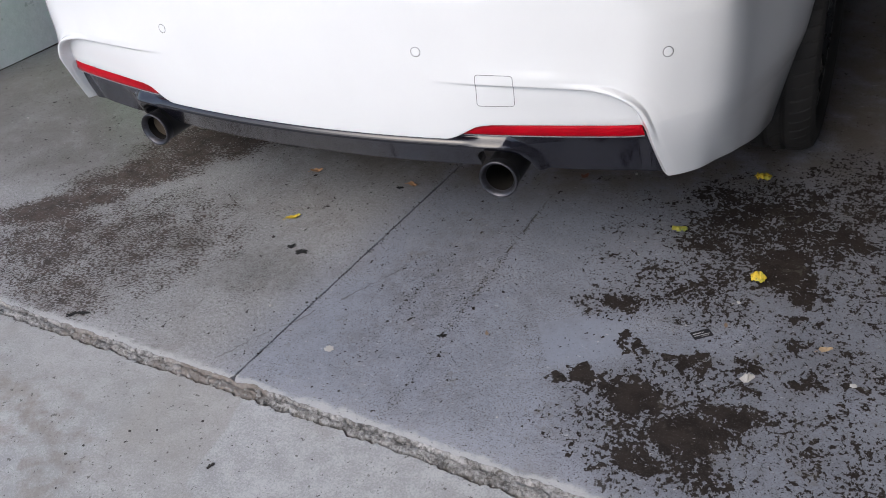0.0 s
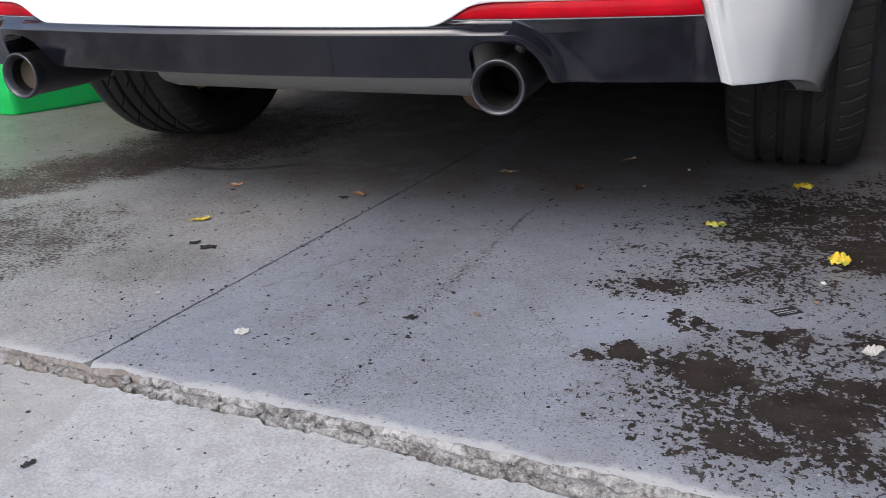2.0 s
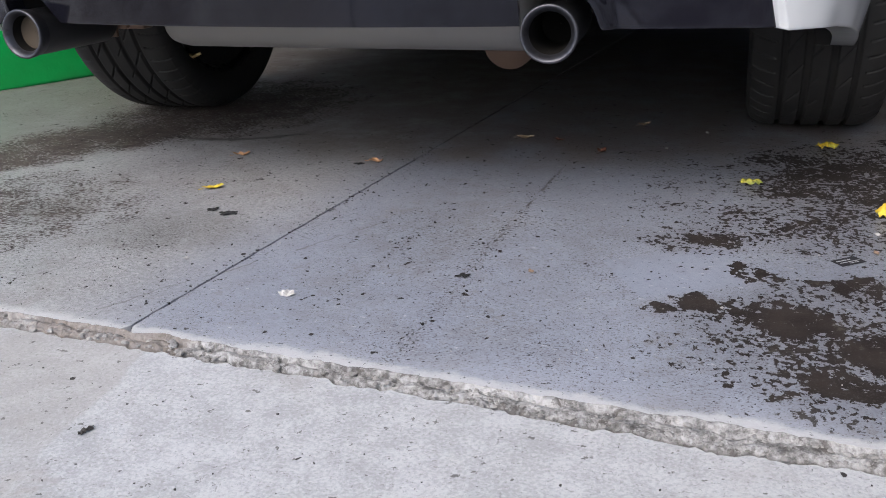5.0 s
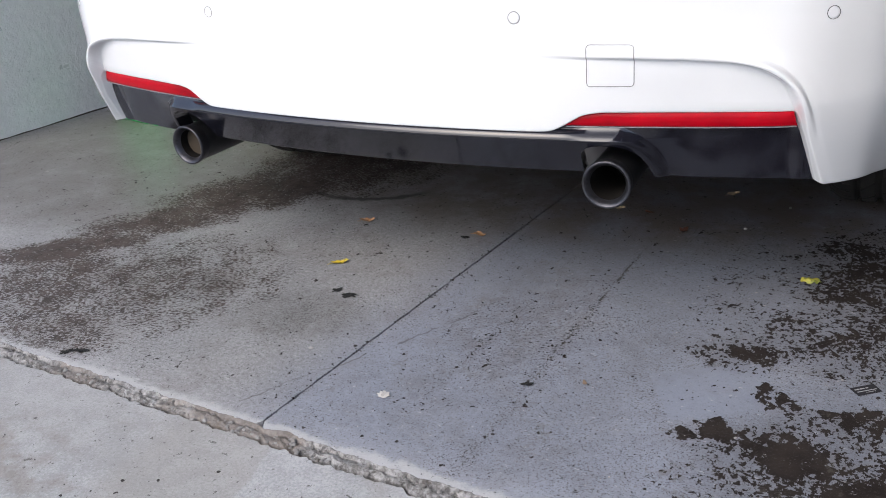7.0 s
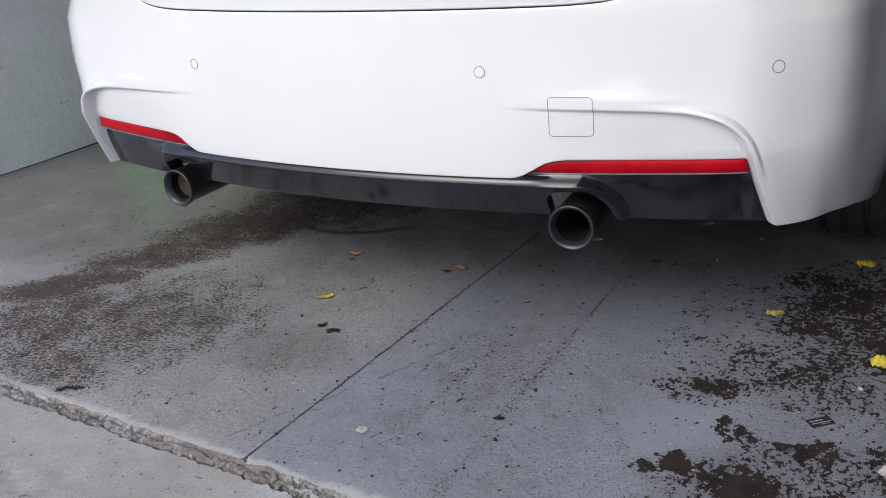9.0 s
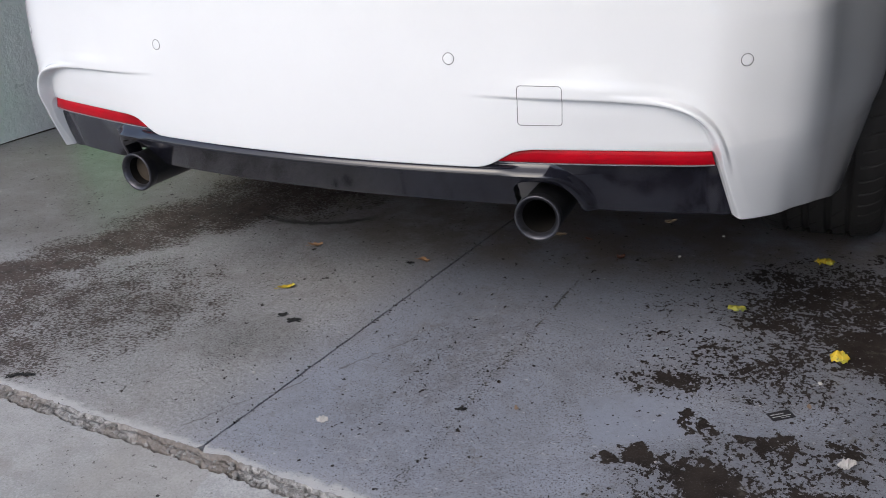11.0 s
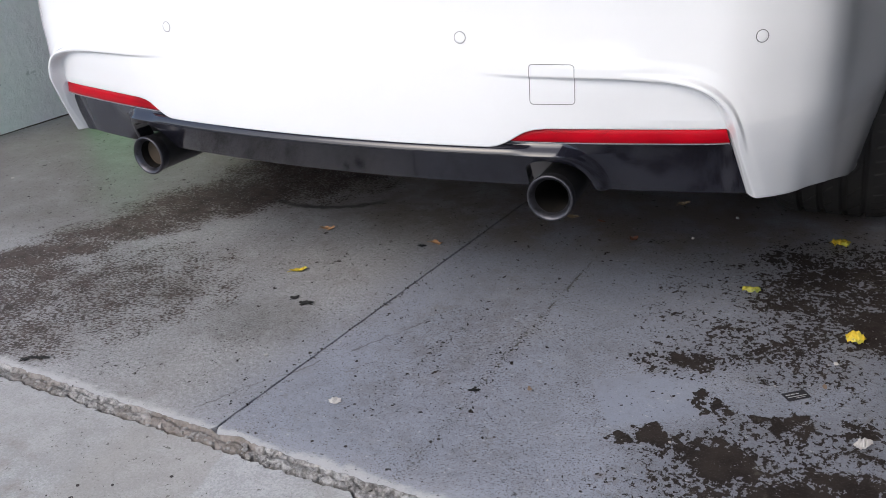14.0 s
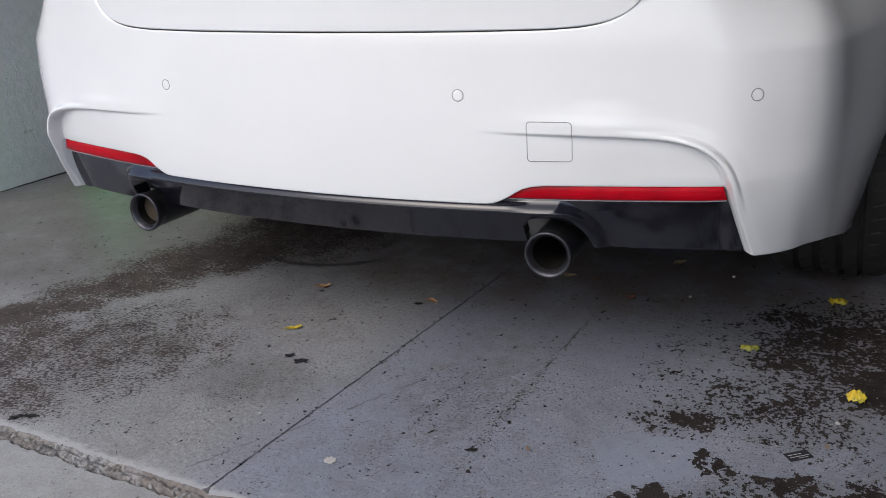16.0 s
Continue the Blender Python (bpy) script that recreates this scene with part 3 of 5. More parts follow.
# ---- garage shell ----
def wall_slab(name, a, b, z0, z1, thick, material, label):
    """An upright wall from a to b on plan, thick to its left."""
    d = (Vector(b) - Vector(a)).normalized()
    n = Vector((-d.y, d.x)) * thick
    bm = bmesh.new()
    base = [Vector(a), Vector(b), Vector(b) + n, Vector(a) + n]
    lo = [bm.verts.new((p.x, p.y, z0)) for p in base]
    hi = [bm.verts.new((p.x, p.y, z1)) for p in base]
    bm.faces.new(lo)
    bm.faces.new(hi)
    for k in range(4):
        bm.faces.new((lo[k], lo[(k + 1) % 4], hi[(k + 1) % 4], hi[k]))
    return tagged(part(name, bm, material), label, "wall", "", "structure")


wall_slab("wall_west", (-1.905, 0.30), (-1.27, 6.0), -0.002, 2.62, 0.16, M_WALL, "blue-grey painted rendered garage wall")
bm = bmesh.new()
foot = []
for k in range(121):
    t = k / 120
    px, py = -1.905 + 0.635 * t, 0.30 + 5.7 * t
    w, h = 0.002 + 0.007 * abs(fbm(t * 90, 0, 61.0)), 0.001 + 0.006 * abs(fbm(t * 75, 3, 67.0))
    foot.append([bm.verts.new((px - 0.004, py, 0.002 + h)), bm.verts.new((px + 0.0015, py, 0.001 + h)), bm.verts.new((px + w, py, 0.0006))])
for a, b in zip(foot, foot[1:]):
    for j in range(2):
        bm.faces.new((a[j], a[j + 1], b[j + 1], b[j]))
tagged(part("trim_wall_foot", bm, M_EARTH), "dark earth packed along the foot of the wall", "dirt line", "", "structure")
wall_slab("wall_north", (-1.27, 6.0), (2.45, 5.7), -0.002, 2.62, 0.16, M_BLOCK, "plain grey back wall of the garage")
# unseen wall, run out past the opening to shade the right side
wall_slab("wall_east", (2.45, 5.7), (1.740, -1.40), -0.002, 2.62, 0.16, M_SIDE, "plain grey side wall of the garage, unseen, darkened and lengthened for shade")
wall_slab("wall_south", (1.74, -0.70), (-2.0, -0.42), 2.45, 2.62, 0.16, M_BLOCK, "plain lintel wall above the garage opening")
bm = bmesh.new()
box(bm, (-2.3, -0.86, 2.62), (2.8, 6.2, 2.78))
# unseen canopy added outside the opening, to shade the right floor and flank
box(bm, (0.95, -2.3, 2.62), (2.8, -0.86, 2.78))
tagged(part("ceiling", bm, M_CEIL), "pale board ceiling, with an unseen canopy added outside to shade the right", "ceiling", "", "structure")


# far trees along the road behind the camera, seen only as a dark line in the paint
bm = bmesh.new()
ridge_line = []
for k in range(361):
    a = radians(-180 + k * 0.5)
    h = 5.6 + 2.0 * fbm(k * 0.045, 0, 51.0) + 0.9 * fbm(k * 0.35, 0, 55.0)
    ridge_line.append((bm.verts.new((62 * math.cos(a), 62 * math.sin(a), -0.02)), bm.verts.new((62 * math.cos(a), 62 * math.sin(a), max(1.0, h)))))
for (a, b), (c, d) in zip(ridge_line, ridge_line[1:]):
    bm.faces.new((a, c, d, b))
tagged(part("backdrop", bm, M_TREES), "dark line of distant trees", "backdrop", "", "structure")


# ---- the car's rear bumper as a surface: plan contour and inward offsets ----
def plan_contour():
    """Half of the bumper's plan, from the middle to the wheel arch, evenly spaced."""
    xs = np.linspace(0, 0.60, 120)
    rear = np.stack([xs, -0.1725 + 0.2077 * xs ** 2], 1)
    knots = np.array([(0.60, -0.0977), (0.66, -0.0825), (0.70, -0.0690), (0.736, -0.0485), (0.77, -0.0215), (0.803, 0.008), (0.828, 0.040), (0.846, 0.086), (0.860, 0.145), (0.875, 0.21), (0.891, 0.285), (0.903, 0.36), (0.908, 0.405)])
    pts = [*rear]
    p = np.vstack([rear[-8], knots, knots[-1] + (knots[-1] - knots[-2])])
    for k in range(1, len(p) - 2):
        for t in np.linspace(0, 1, 24)[1:]:
            a, b, c, d = p[k - 1:k + 3]
            pts.append(0.5 * (2 * b + (c - a) * t + (2 * a - 5 * b + 4 * c - d) * t * t + (3 * b - 3 * c + d - a) * t ** 3))
    pts = np.array(pts)
    run = np.r_[0, np.cumsum(np.linalg.norm(np.diff(pts, axis=0), axis=1))]
    keep = np.r_[True, np.diff(run) > 1e-6]
    fine = np.linspace(0, run[-1], 3000)
    even = np.stack([np.interp(fine, run[keep], pts[keep, 0]), np.interp(fine, run[keep], pts[keep, 1])], 1)
    soft = np.hanning(101) / np.hanning(101).sum()
    wide = np.concatenate([even[50:0:-1] * (-1, 1), even, 2 * even[-1] - even[-2:-52:-1]])
    even = np.stack([np.convolve(wide[:, k], soft, "valid") for k in (0, 1)], 1)
    even[0, 0] = 0.0
    turn = np.gradient(even, axis=0)
    turn = np.pad(turn, ((40, 40), (0, 0)), "edge")
    turn = np.stack([np.convolve(turn[:, k], np.hanning(81) / np.hanning(81).sum(), "valid") for k in (0, 1)], 1)
    turn /= np.linalg.norm(turn, axis=1)[:, None]
    s = np.unique(np.round(np.r_[np.linspace(0, run[-1], 380), np.linspace(0.365, 0.53, 70), np.linspace(0.68, 0.78, 45)], 3))
    pick = np.stack([np.interp(s, fine, even[:, k]) for k in (0, 1)], 1)
    tang = np.stack([np.interp(s, fine, turn[:, k]) for k in (0, 1)], 1)
    return pick, tang / np.linalg.norm(tang, axis=1)[:, None]


PLAN, TAN = plan_contour()
INWARD = np.stack([-TAN[:, 1], TAN[:, 0]], 1)
PX = PLAN[:, 0]

LIP_X = np.array([0.30, 0.355, 0.403, 0.473, 0.546, 0.614, 0.645, 0.668, 0.685, 0.698, 0.7075, 0.7180, 0.7310, 0.737])
LIP_Z = np.array([0.512, 0.509, 0.507, 0.506, 0.504, 0.499, 0.494, 0.485, 0.472, 0.454, 0.429, 0.370, 0.310, 0.280])
LID_X = np.array([0.0, 0.26, 0.388, 0.442, 0.477, 0.507, 0.527, 0.540, 0.547, 0.555])
LID_Z = np.array([0.653, 0.653, 0.654, 0.657, 0.663, 0.675, 0.693, 0.718, 0.76, 0.84]) + 0.0105


def dense(xs, zs, n=500):
    run = np.r_[0, np.cumsum(np.hypot(np.diff(xs), np.diff(zs)))]
    t = np.linspace(0, run[-1], n)
    x, z = np.interp(t, run, xs), np.interp(t, run, zs)
    k = np.ones(21) / 21
    return np.convolve(np.pad(x, 10, "edge"), k, "valid"), np.convolve(np.pad(z, 10, "edge"), k, "valid")


LIP = dense(LIP_X, LIP_Z)
LID = dense(LID_X, LID_Z)


def nearest(curve, x, z):
    """Distance of points to a curve, and whether they lie below or inside it."""
    cx, cz = curve
    d2 = (x[..., None] - cx) ** 2 + (z[..., None] - cz) ** 2
    k = d2.argmin(-1)
    tx, tz = np.gradient(cx)[k], np.gradient(cz)[k]
    side = tx * (z - cz[k]) - tz * (x - cx[k])
    return np.sqrt(d2.min(-1)), np.sign(side)


def offset(x, y, z):
    """How far the white skin lies inside the plan contour (x, y: the contour's point)."""
    ax = np.abs(x)
    lean = 0.047 * np.clip((0.435 - z) / 0.135, 0, 2) ** 1.25 * smooth01((ax - 0.30) / 0.4)
    mid = 0.004 * np.clip((0.47 - z) / 0.08, 0, 1) ** 2
    barrel = 0.34 * np.clip(z - 0.49, 0, 0.17) ** 2 + 0.115 * np.maximum(z - 0.66, 0)
    over = np.maximum(z - 0.622, 0)
    top = 0.34 * (over ** 2 / (over + 0.012)) * smooth01((ax - 0.64) / 0.18) * (1 - 0.8 * smooth01((y - 0.10) / 0.25)) + 0.1 * over ** 2
    top = top - 0.006 * np.exp(-((ax - 0.80) / 0.07) ** 2) * (1 - smooth01((y - 0.08) / 0.12)) * smooth01((z - 0.40) / 0.15)
    top = top - 0.050 * smooth01((z - 0.22) / 0.60) * smooth01((y - 0.10) / 0.32)
    q, _ = nearest(LID, ax, z)
    shelf = 0.004 * np.clip(1 - q / 0.0035, 0, 1) ** 1.7
    g, s = nearest(LIP, ax, z)
    inside = (s < 0)
    grow = smooth01((ax - 0.30) / 0.25)
    deep = 0.017 - 0.006 * smooth01((z - 0.43) / 0.06)
    step = np.where(inside, deep * smooth01(g / 0.0052), 0.0) * grow
    away = np.maximum(g - 0.011, 0)
    fin = smooth01((ax - 0.655) / 0.03)
    flat = np.clip((g - 0.015) / 0.16, 0, 1)
    soft = 0.30 * (1 - smooth01(away / 0.022)) + 0.70 * np.exp(-(away / 0.036) ** 2)
    fin = fin * (1 - smooth01((z - 0.37) / 0.14))
    blade = 1 - flat ** 2 / (flat + 0.008)
    bead = 1 - smooth01((g - 0.004) / 0.007)
    crisp = 0.72 * smooth01((ax - 0.52) / 0.14) * (1 - fin)
    outer = (fin * blade + (1 - fin) * soft) * (1 - crisp) + bead * crisp
    extra = 0.013 * smooth01((ax - 0.60) / 0.08) * smooth01((z - 0.20) / 0.10)
    ridge = np.where(inside, 0.009 + extra * (1 - smooth01(g / 0.007)), outer * (0.009 + extra)) * grow
    tuck = 0.015 * np.clip((0.47 - z) / 0.16, 0, 1.2) ** 1.3 * np.exp(-((ax - 0.828) / 0.034) ** 2)
    return mid + barrel + top + shelf + step + tuck - ridge, lean


def on_bumper(x, z, out=0.0):
    """A point of the bumper's rear face at x and z, raised by out."""
    ax = abs(x)
    y = float(np.interp(ax, PX, PLAN[:, 1]))
    nx, ny = float(np.interp(ax, PX, INWARD[:, 0])), float(np.interp(ax, PX, INWARD[:, 1]))
    d, lean = offset(np.array([ax]), np.array([y]), np.array([z]))
    d, lean = float(d[0]) - out, float(lean[0])
    return Vector((math.copysign(ax + nx * d, x), y + ny * d + lean, z))


WHITE_X = np.array([0.0, 0.337, 0.348, 0.358, 0.370, 0.384, 0.396, 0.410, 0.430, 0.706, 0.7305, 0.736])
WHITE_Z = np.array([0.387, 0.387, 0.3885, 0.392, 0.398, 0.4065, 0.4135, 0.4175, 0.4197, 0.4197, 0.2985, 0.2960])
RUN = np.r_[0, np.cumsum(np.linalg.norm(np.diff(PLAN, axis=0), axis=1))]
END = RUN[-1]


def white_bottom():
    z = np.interp(PX, WHITE_X, WHITE_Z)
    k = np.argmax(PX > 0.736)
    fall = np.interp(RUN, [0.738, 0.80, 0.86, 0.95, 1.06, 1.13, END], [0.2960, 0.2955, 0.2915, 0.2810, 0.2590, 0.2410, 0.212])
    fall = np.convolve(np.pad(fall, 25, 'edge'), np.hanning(53)[1:-1] / np.hanning(53).sum(), 'valid')
    return np.where(np.arange(len(PX)) >= k, fall, z)


def white_top():
    z = np.interp(PX, LID[0], LID[1] - 0.0)
    return np.where(PX > 0.553, 0.82, np.minimum(z, 0.82)) - 0.001


def arch_stretch(p, z):
    """Slide the side's points so that its end follows the wheel arch."""
    end = 0.785 - np.sqrt(np.maximum(0.378 ** 2 - (z - 0.33) ** 2, 0.01))
    t = np.clip((p[..., 1] - 0.12) / 0.285, 0, 1.2)
    q = p.copy()
    q[..., 1] = p[..., 1] + (end - 0.405) * t ** 1.5
    return q


def lid_shift(x, z):
    """The boot lid sits a little off the bumper's middle; its gap in the bumper goes with it."""
    return 0.049 * smooth01((z - 0.60) / 0.045) * (1 - smooth01((np.abs(x) - 0.46) / 0.26))


def plan_y(x):
    return np.interp(np.abs(x), PX, PLAN[:, 1])


def skin(name, z_low, z_high, offset_of, keep, rows, inner, material, parent, label="", stretch=False, wall_rounds=0.003, split_at=0.63, upper=0):
    """A symmetrical bumper panel between two edges, its lower edge turned in by inner."""
    cols = np.nonzero(keep)[0]
    P, N = PLAN[cols], INWARD[cols]
    split = np.minimum(z_high[cols], np.maximum(split_at, z_low[cols] + 0.001))
    n_up = upper or rows // 4
    up = z_high[cols][None] + (split - z_high[cols])[None] * np.linspace(0, 1, n_up)[:-1, None]
    Z = np.concatenate([up, split[None] + (z_low[cols] - split)[None] * np.linspace(0, 1, rows - n_up)[:, None]])
    X = np.broadcast_to(P[:, 0], Z.shape)
    Y = np.broadcast_to(P[:, 1], Z.shape)
    D, L = offset_of(X, Y, Z)
    LX, LY = -0.37 * smooth01((P[:, 1] + 0.02) / 0.40), 1 - smooth01((P[:, 1] + 0.06) / 0.46)
    layers = [np.stack([X + N[:, 0] * D + LX * L, Y + N[:, 1] * D + LY * L, Z], -1)]
    last, low = D[-1], L[-1]
    for k, (dz, dd) in enumerate(((-0.7, 0.4), (-1.0, 1.2), (-0.9, None))):
        dd = last + (wall_rounds * dd if dd is not None else inner)
        layers.append(np.stack([P[:, 0] + N[:, 0] * dd + LX * low, P[:, 1] + N[:, 1] * dd + LY * low, Z[-1] + dz * wall_rounds * 0.6], -1)[None])
    V = np.concatenate(layers)
    if stretch:
        V = arch_stretch(V, V[..., 2])
        rim = V[:, -1:].copy()
        rim[..., 0] -= 0.034
        rim[..., 1] += 0.004
        V = np.concatenate([V, V[:, -1:] + np.array([-0.003, 0.003, 0]), rim], 1)
    mirror = V[:, ::-1] * np.array([-1, 1, 1])
    V = np.concatenate([mirror, V[:, 1:] if keep[0] else V], 1)
    if keep[0]:
        moved = V[..., 0] + lid_shift(V[..., 0], V[..., 2])
        V[..., 1] += np.where(np.abs(V[..., 0]) < 0.74, plan_y(moved) - plan_y(V[..., 0]), 0.0)
        V[..., 0] = moved
        return mesh_object(name, V.reshape(-1, 3), grid_faces(V.shape[0], V.shape[1]), material, parent, label)
    return V


car = group_empty("car", "white saloon car parked nose-in on the garage floor", "car", "", (-0.005, 0, 0))
bumper = skin("rear_bumper", white_bottom(), white_top(), offset, PX > -1, 150, 0.040, M_PAINT, car, "white painted rear bumper", True)


# dark lower valance with a bright ledge and two exhaust cut-outs
def valance_offset(x, y, z):
    ax = np.abs(x)
    rise = np.clip((0.3890 - z) / 0.016, 0, 1)
    ledge = np.sqrt(np.maximum(1 - (1 - rise) ** 2, 0))
    round_over = smooth01((ax - 0.37) / 0.04)
    ledge = (ledge * (1 - round_over) + smooth01((0.3955 - z) / 0.024) * round_over)
    # the lip wraps round the outer side of each cut-out
    around = np.hypot((ax - 0.436) / 0.060, (z - 0.300) / 0.067)
    ledge = np.where(ax > 0.436, np.minimum(ledge, 1 - smooth01((around - 1.06) / 0.42)), ledge)
    fall = np.maximum(0.374 - z, 0)
    outer = smooth01((ax - 0.45) / 0.12)
    base = 0.012 + 0.006 * outer
    lean = np.clip((0.435 - z) / 0.135, 0, 2) ** 1.25 * 0.040 * outer
    flare = 0.010 * smooth01((ax - 0.694) / 0.032) * smooth01((0.400 - z) / 0.02)
    return base + 0.002 - 0.016 * ledge - flare, fall * (0.80 * (1 - outer)) + lean


CUT_X = np.array([0.0, 0.386, 0.3885, 0.392, 0.400, 0.412, 0.429, 0.447, 0.462, 0.474, 0.4835, 0.4905, 0.4955, 0.4995, 0.745])
CUT_Z = np.array([0.308, 0.308, 0.340, 0.351, 0.3595, 0.3645, 0.3665, 0.3655, 0.361, 0.353, 0.341, 0.325, 0.306, 0.301, 0.298])
valance_keep = PX <= 0.744
v_low = np.interp(PX, CUT_X, CUT_Z)
v_high = np.where(PX < 0.36, 0.397, 0.3965)
v_high = np.maximum(v_high, v_low + 0.02)
skin("rear_valance", v_low, v_high, valance_offset, valance_keep, 76, 0.035, M_BLACK, car, "dark grey glossy lower valance with exhaust cut-outs", split_at=0.3680, upper=42)


# red reflectors with a pale line below
def strip(name, xs, lo, hi, sign, d, material, parent, label="", depth=0.012):
    verts = []
    for x, a, b in zip(xs, lo, hi):
        y = float(np.interp(x, PX, PLAN[:, 1]))
        n = np.array([np.interp(x, PX, INWARD[:, 0]), np.interp(x, PX, INWARD[:, 1])])
        for z, dd in ((b, d + depth), (b, d + 0.0015), (b - min(0.0015, (b - a) * 0.2), d), ((a + b) / 2, d - 0.0008), (a + min(0.0015, (b - a) * 0.2), d), (a, d + 0.0015), (a, d + depth)):
            verts.append((sign * (x + n[0] * dd), y + n[1] * dd, z))
    ob = mesh_object(name, verts, grid_faces(len(xs), 7), material, parent, label)
    return ob


red_x = np.r_[np.linspace(0.372, 0.43, 24), np.linspace(0.436, 0.7102, 50)]
red_hi = np.minimum(np.interp(red_x, WHITE_X[:10], WHITE_Z[:10]) - 0.0012, 0.4185)
red_lo = np.interp(red_x, [0.372, 0.45, 0.710], [0.3950, 0.3950, 0.3960])
red_hi = np.where(red_x > 0.7050, np.maximum(0.4185 - (red_x - 0.7050) * 4.5, red_lo + 0.0005), red_hi)
for sign in (1, -1):
    strip("reflector", red_x, red_lo, np.maximum(red_hi, red_lo + 0.0006), sign, 0.013, M_RED, car, "long red plastic rear reflector")
    strip("reflector_trim", red_x, red_lo - 0.0019, red_lo - 0.0004, sign, 0.0128, M_TRIM, car, "thin pale grey line under the reflector", 0.006)


# parking sensors and the towing-eye cover, flush in the skin
def ribbon(name, loop, half, out, material, parent, label=""):
    """A thin closed line that follows the bumper, through points of (x, z)."""
    verts, n = [], len(loop)
    pts = [np.array(p) for p in loop]
    for k in range(n):
        t = pts[(k + 1) % n] - pts[k - 1]
        t = t / np.linalg.norm(t)
        m = np.array([-t[1], t[0]])
        for w, o in ((-half, 0.0), (-half * 0.6, out), (half * 0.6, out), (half, 0.0)):
            q = pts[k] + m * w
            verts.append(on_bumper(q[0], q[1], o))
    faces = [(4 * k + j, 4 * k + j + 1, 4 * ((k + 1) % n) + j + 1, 4 * ((k + 1) % n) + j) for k in range(n) for j in range(3)]
    return mesh_object(name, verts, faces, material, parent, label)


def sensor(x, z, r=0.0092):
    kx = abs(float(np.interp(abs(x), PX, TAN[:, 0])))
    disc = [on_bumper(x, z, 0.0011)]
    rings = 4
    for k in range(1, rings + 1):
        for w in range(28):
            a = 2 * math.pi * w / 28
            rr = (r - 0.0006) * k / rings
            disc.append(on_bumper(x + rr * kx * math.cos(a), z + rr * math.sin(a), 0.0011 if k < rings else 0.0004))
    faces = [(0, 1 + w, 1 + (w + 1) % 28) for w in range(28)]
    for k in range(rings - 1):
        faces += [(1 + k * 28 + w, 1 + (k + 1) * 28 + w, 1 + (k + 1) * 28 + (w + 1) % 28, 1 + k * 28 + (w + 1) % 28) for w in range(28)]
    ob = mesh_object("parking_sensor", disc, faces, M_PAINT, bumper, "round white parking sensor")
    circle = [(x + r * kx * math.cos(2 * math.pi * w / 40), z + r * math.sin(2 * math.pi * w / 40)) for w in range(40)]
    ribbon("sensor_ring", circle, 0.00055, 0.0006, M_SEAM, ob, "thin dark ring round the sensor")


for x, z in ((-0.748, 0.562), (-0.303, 0.5655), (0.297, 0.5655), (0.739, 0.5615)):
    sensor(x, z)


def rounded_loop(x0, x1, z0, z1, r, n=6):
    loop = []
    for cx, cz, a0 in ((x1 - r, z1 - r, 0), (x0 + r, z1 - r, 90), (x0 + r, z0 + r, 180), (x1 - r, z0 + r, 270)):
        for k in range(n + 1):
            a = radians(a0 + 90 * k / n)
            loop.append((cx + r * math.cos(a), cz + r * math.sin(a)))
    out = []
    for k in range(len(loop)):
        a, b = loop[k], loop[(k + 1) % len(loop)]
        m = max(1, int(math.dist(a, b) / 0.002))
        out += [(a[0] + (b[0] - a[0]) * j / m, a[1] + (b[1] - a[1]) * j / m) for j in range(m)]
    return out


ribbon("towing_eye_seam", rounded_loop(0.407, 0.477, 0.4605, 0.5255, 0.006), 0.0005, 0.0005, M_SEAM, bumper, "square seam of the towing-eye cover")


# boot lid above the bumper shelf
def lid():
    xs = np.r_[np.linspace(0, 0.44, 60), np.linspace(0.446, 0.5475, 50)]
    zb = np.interp(xs, LID[0], LID[1]) + 0.0022
    zb = np.where(xs > 0.507, np.interp(xs + 0.004, LID[0], LID[1]), zb)
    rows = 40
    V = []
    for k in range(-2, rows):
        t = max(k, 0) / (rows - 1)
        z = zb + (1.02 - zb) * t ** 1.4
        y = np.interp(xs, PX, PLAN[:, 1]) + 0.012 - 0.000 * np.clip((z - 0.66) / 0.15, 0, 1) + 0.10 * np.maximum(z - 0.80, 0)
        if k == -1:
            y, z = y + 0.004, z - 0.002
        if k == -2:
            y, z = y + 0.030, z - 0.002
        V.append(np.stack([xs, y, z], -1))
    V = np.array(V)
    V = np.concatenate([V[:, ::-1] * np.array([-1, 1, 1]), V[:, 1:]], 1)
    moved = V[..., 0] + 0.049
    V[..., 1] += plan_y(moved) - plan_y(V[..., 0])
    V[..., 0] = moved
    return mesh_object("boot_lid", V.reshape(-1, 3), grid_faces(V.shape[0], V.shape[1]), M_PAINT, car, "white boot lid with a dark shut line")


lid()


def shut_line():
    """Dark weather strip behind the boot lid's gap."""
    lx, lz = LID
    keep = lz < 0.83
    xs = np.r_[-lx[keep][::-1], lx[keep]]
    zs = np.r_[lz[keep][::-1], lz[keep]]
    verts = []
    for x, z in zip(xs, zs):
        x += 0.049
        y = float(np.interp(abs(x), PX, PLAN[:, 1])) + 0.028
        verts += [(x, y, z - 0.010), (x, y + 0.001, z + 0.016)]
    faces = [(2 * k, 2 * k + 2, 2 * k + 3, 2 * k + 1) for k in range(len(xs) - 1)]
    return mesh_object("boot_seal", verts, faces, M_SEAL, car, "black rubber seal in the boot gap")


shut_line()


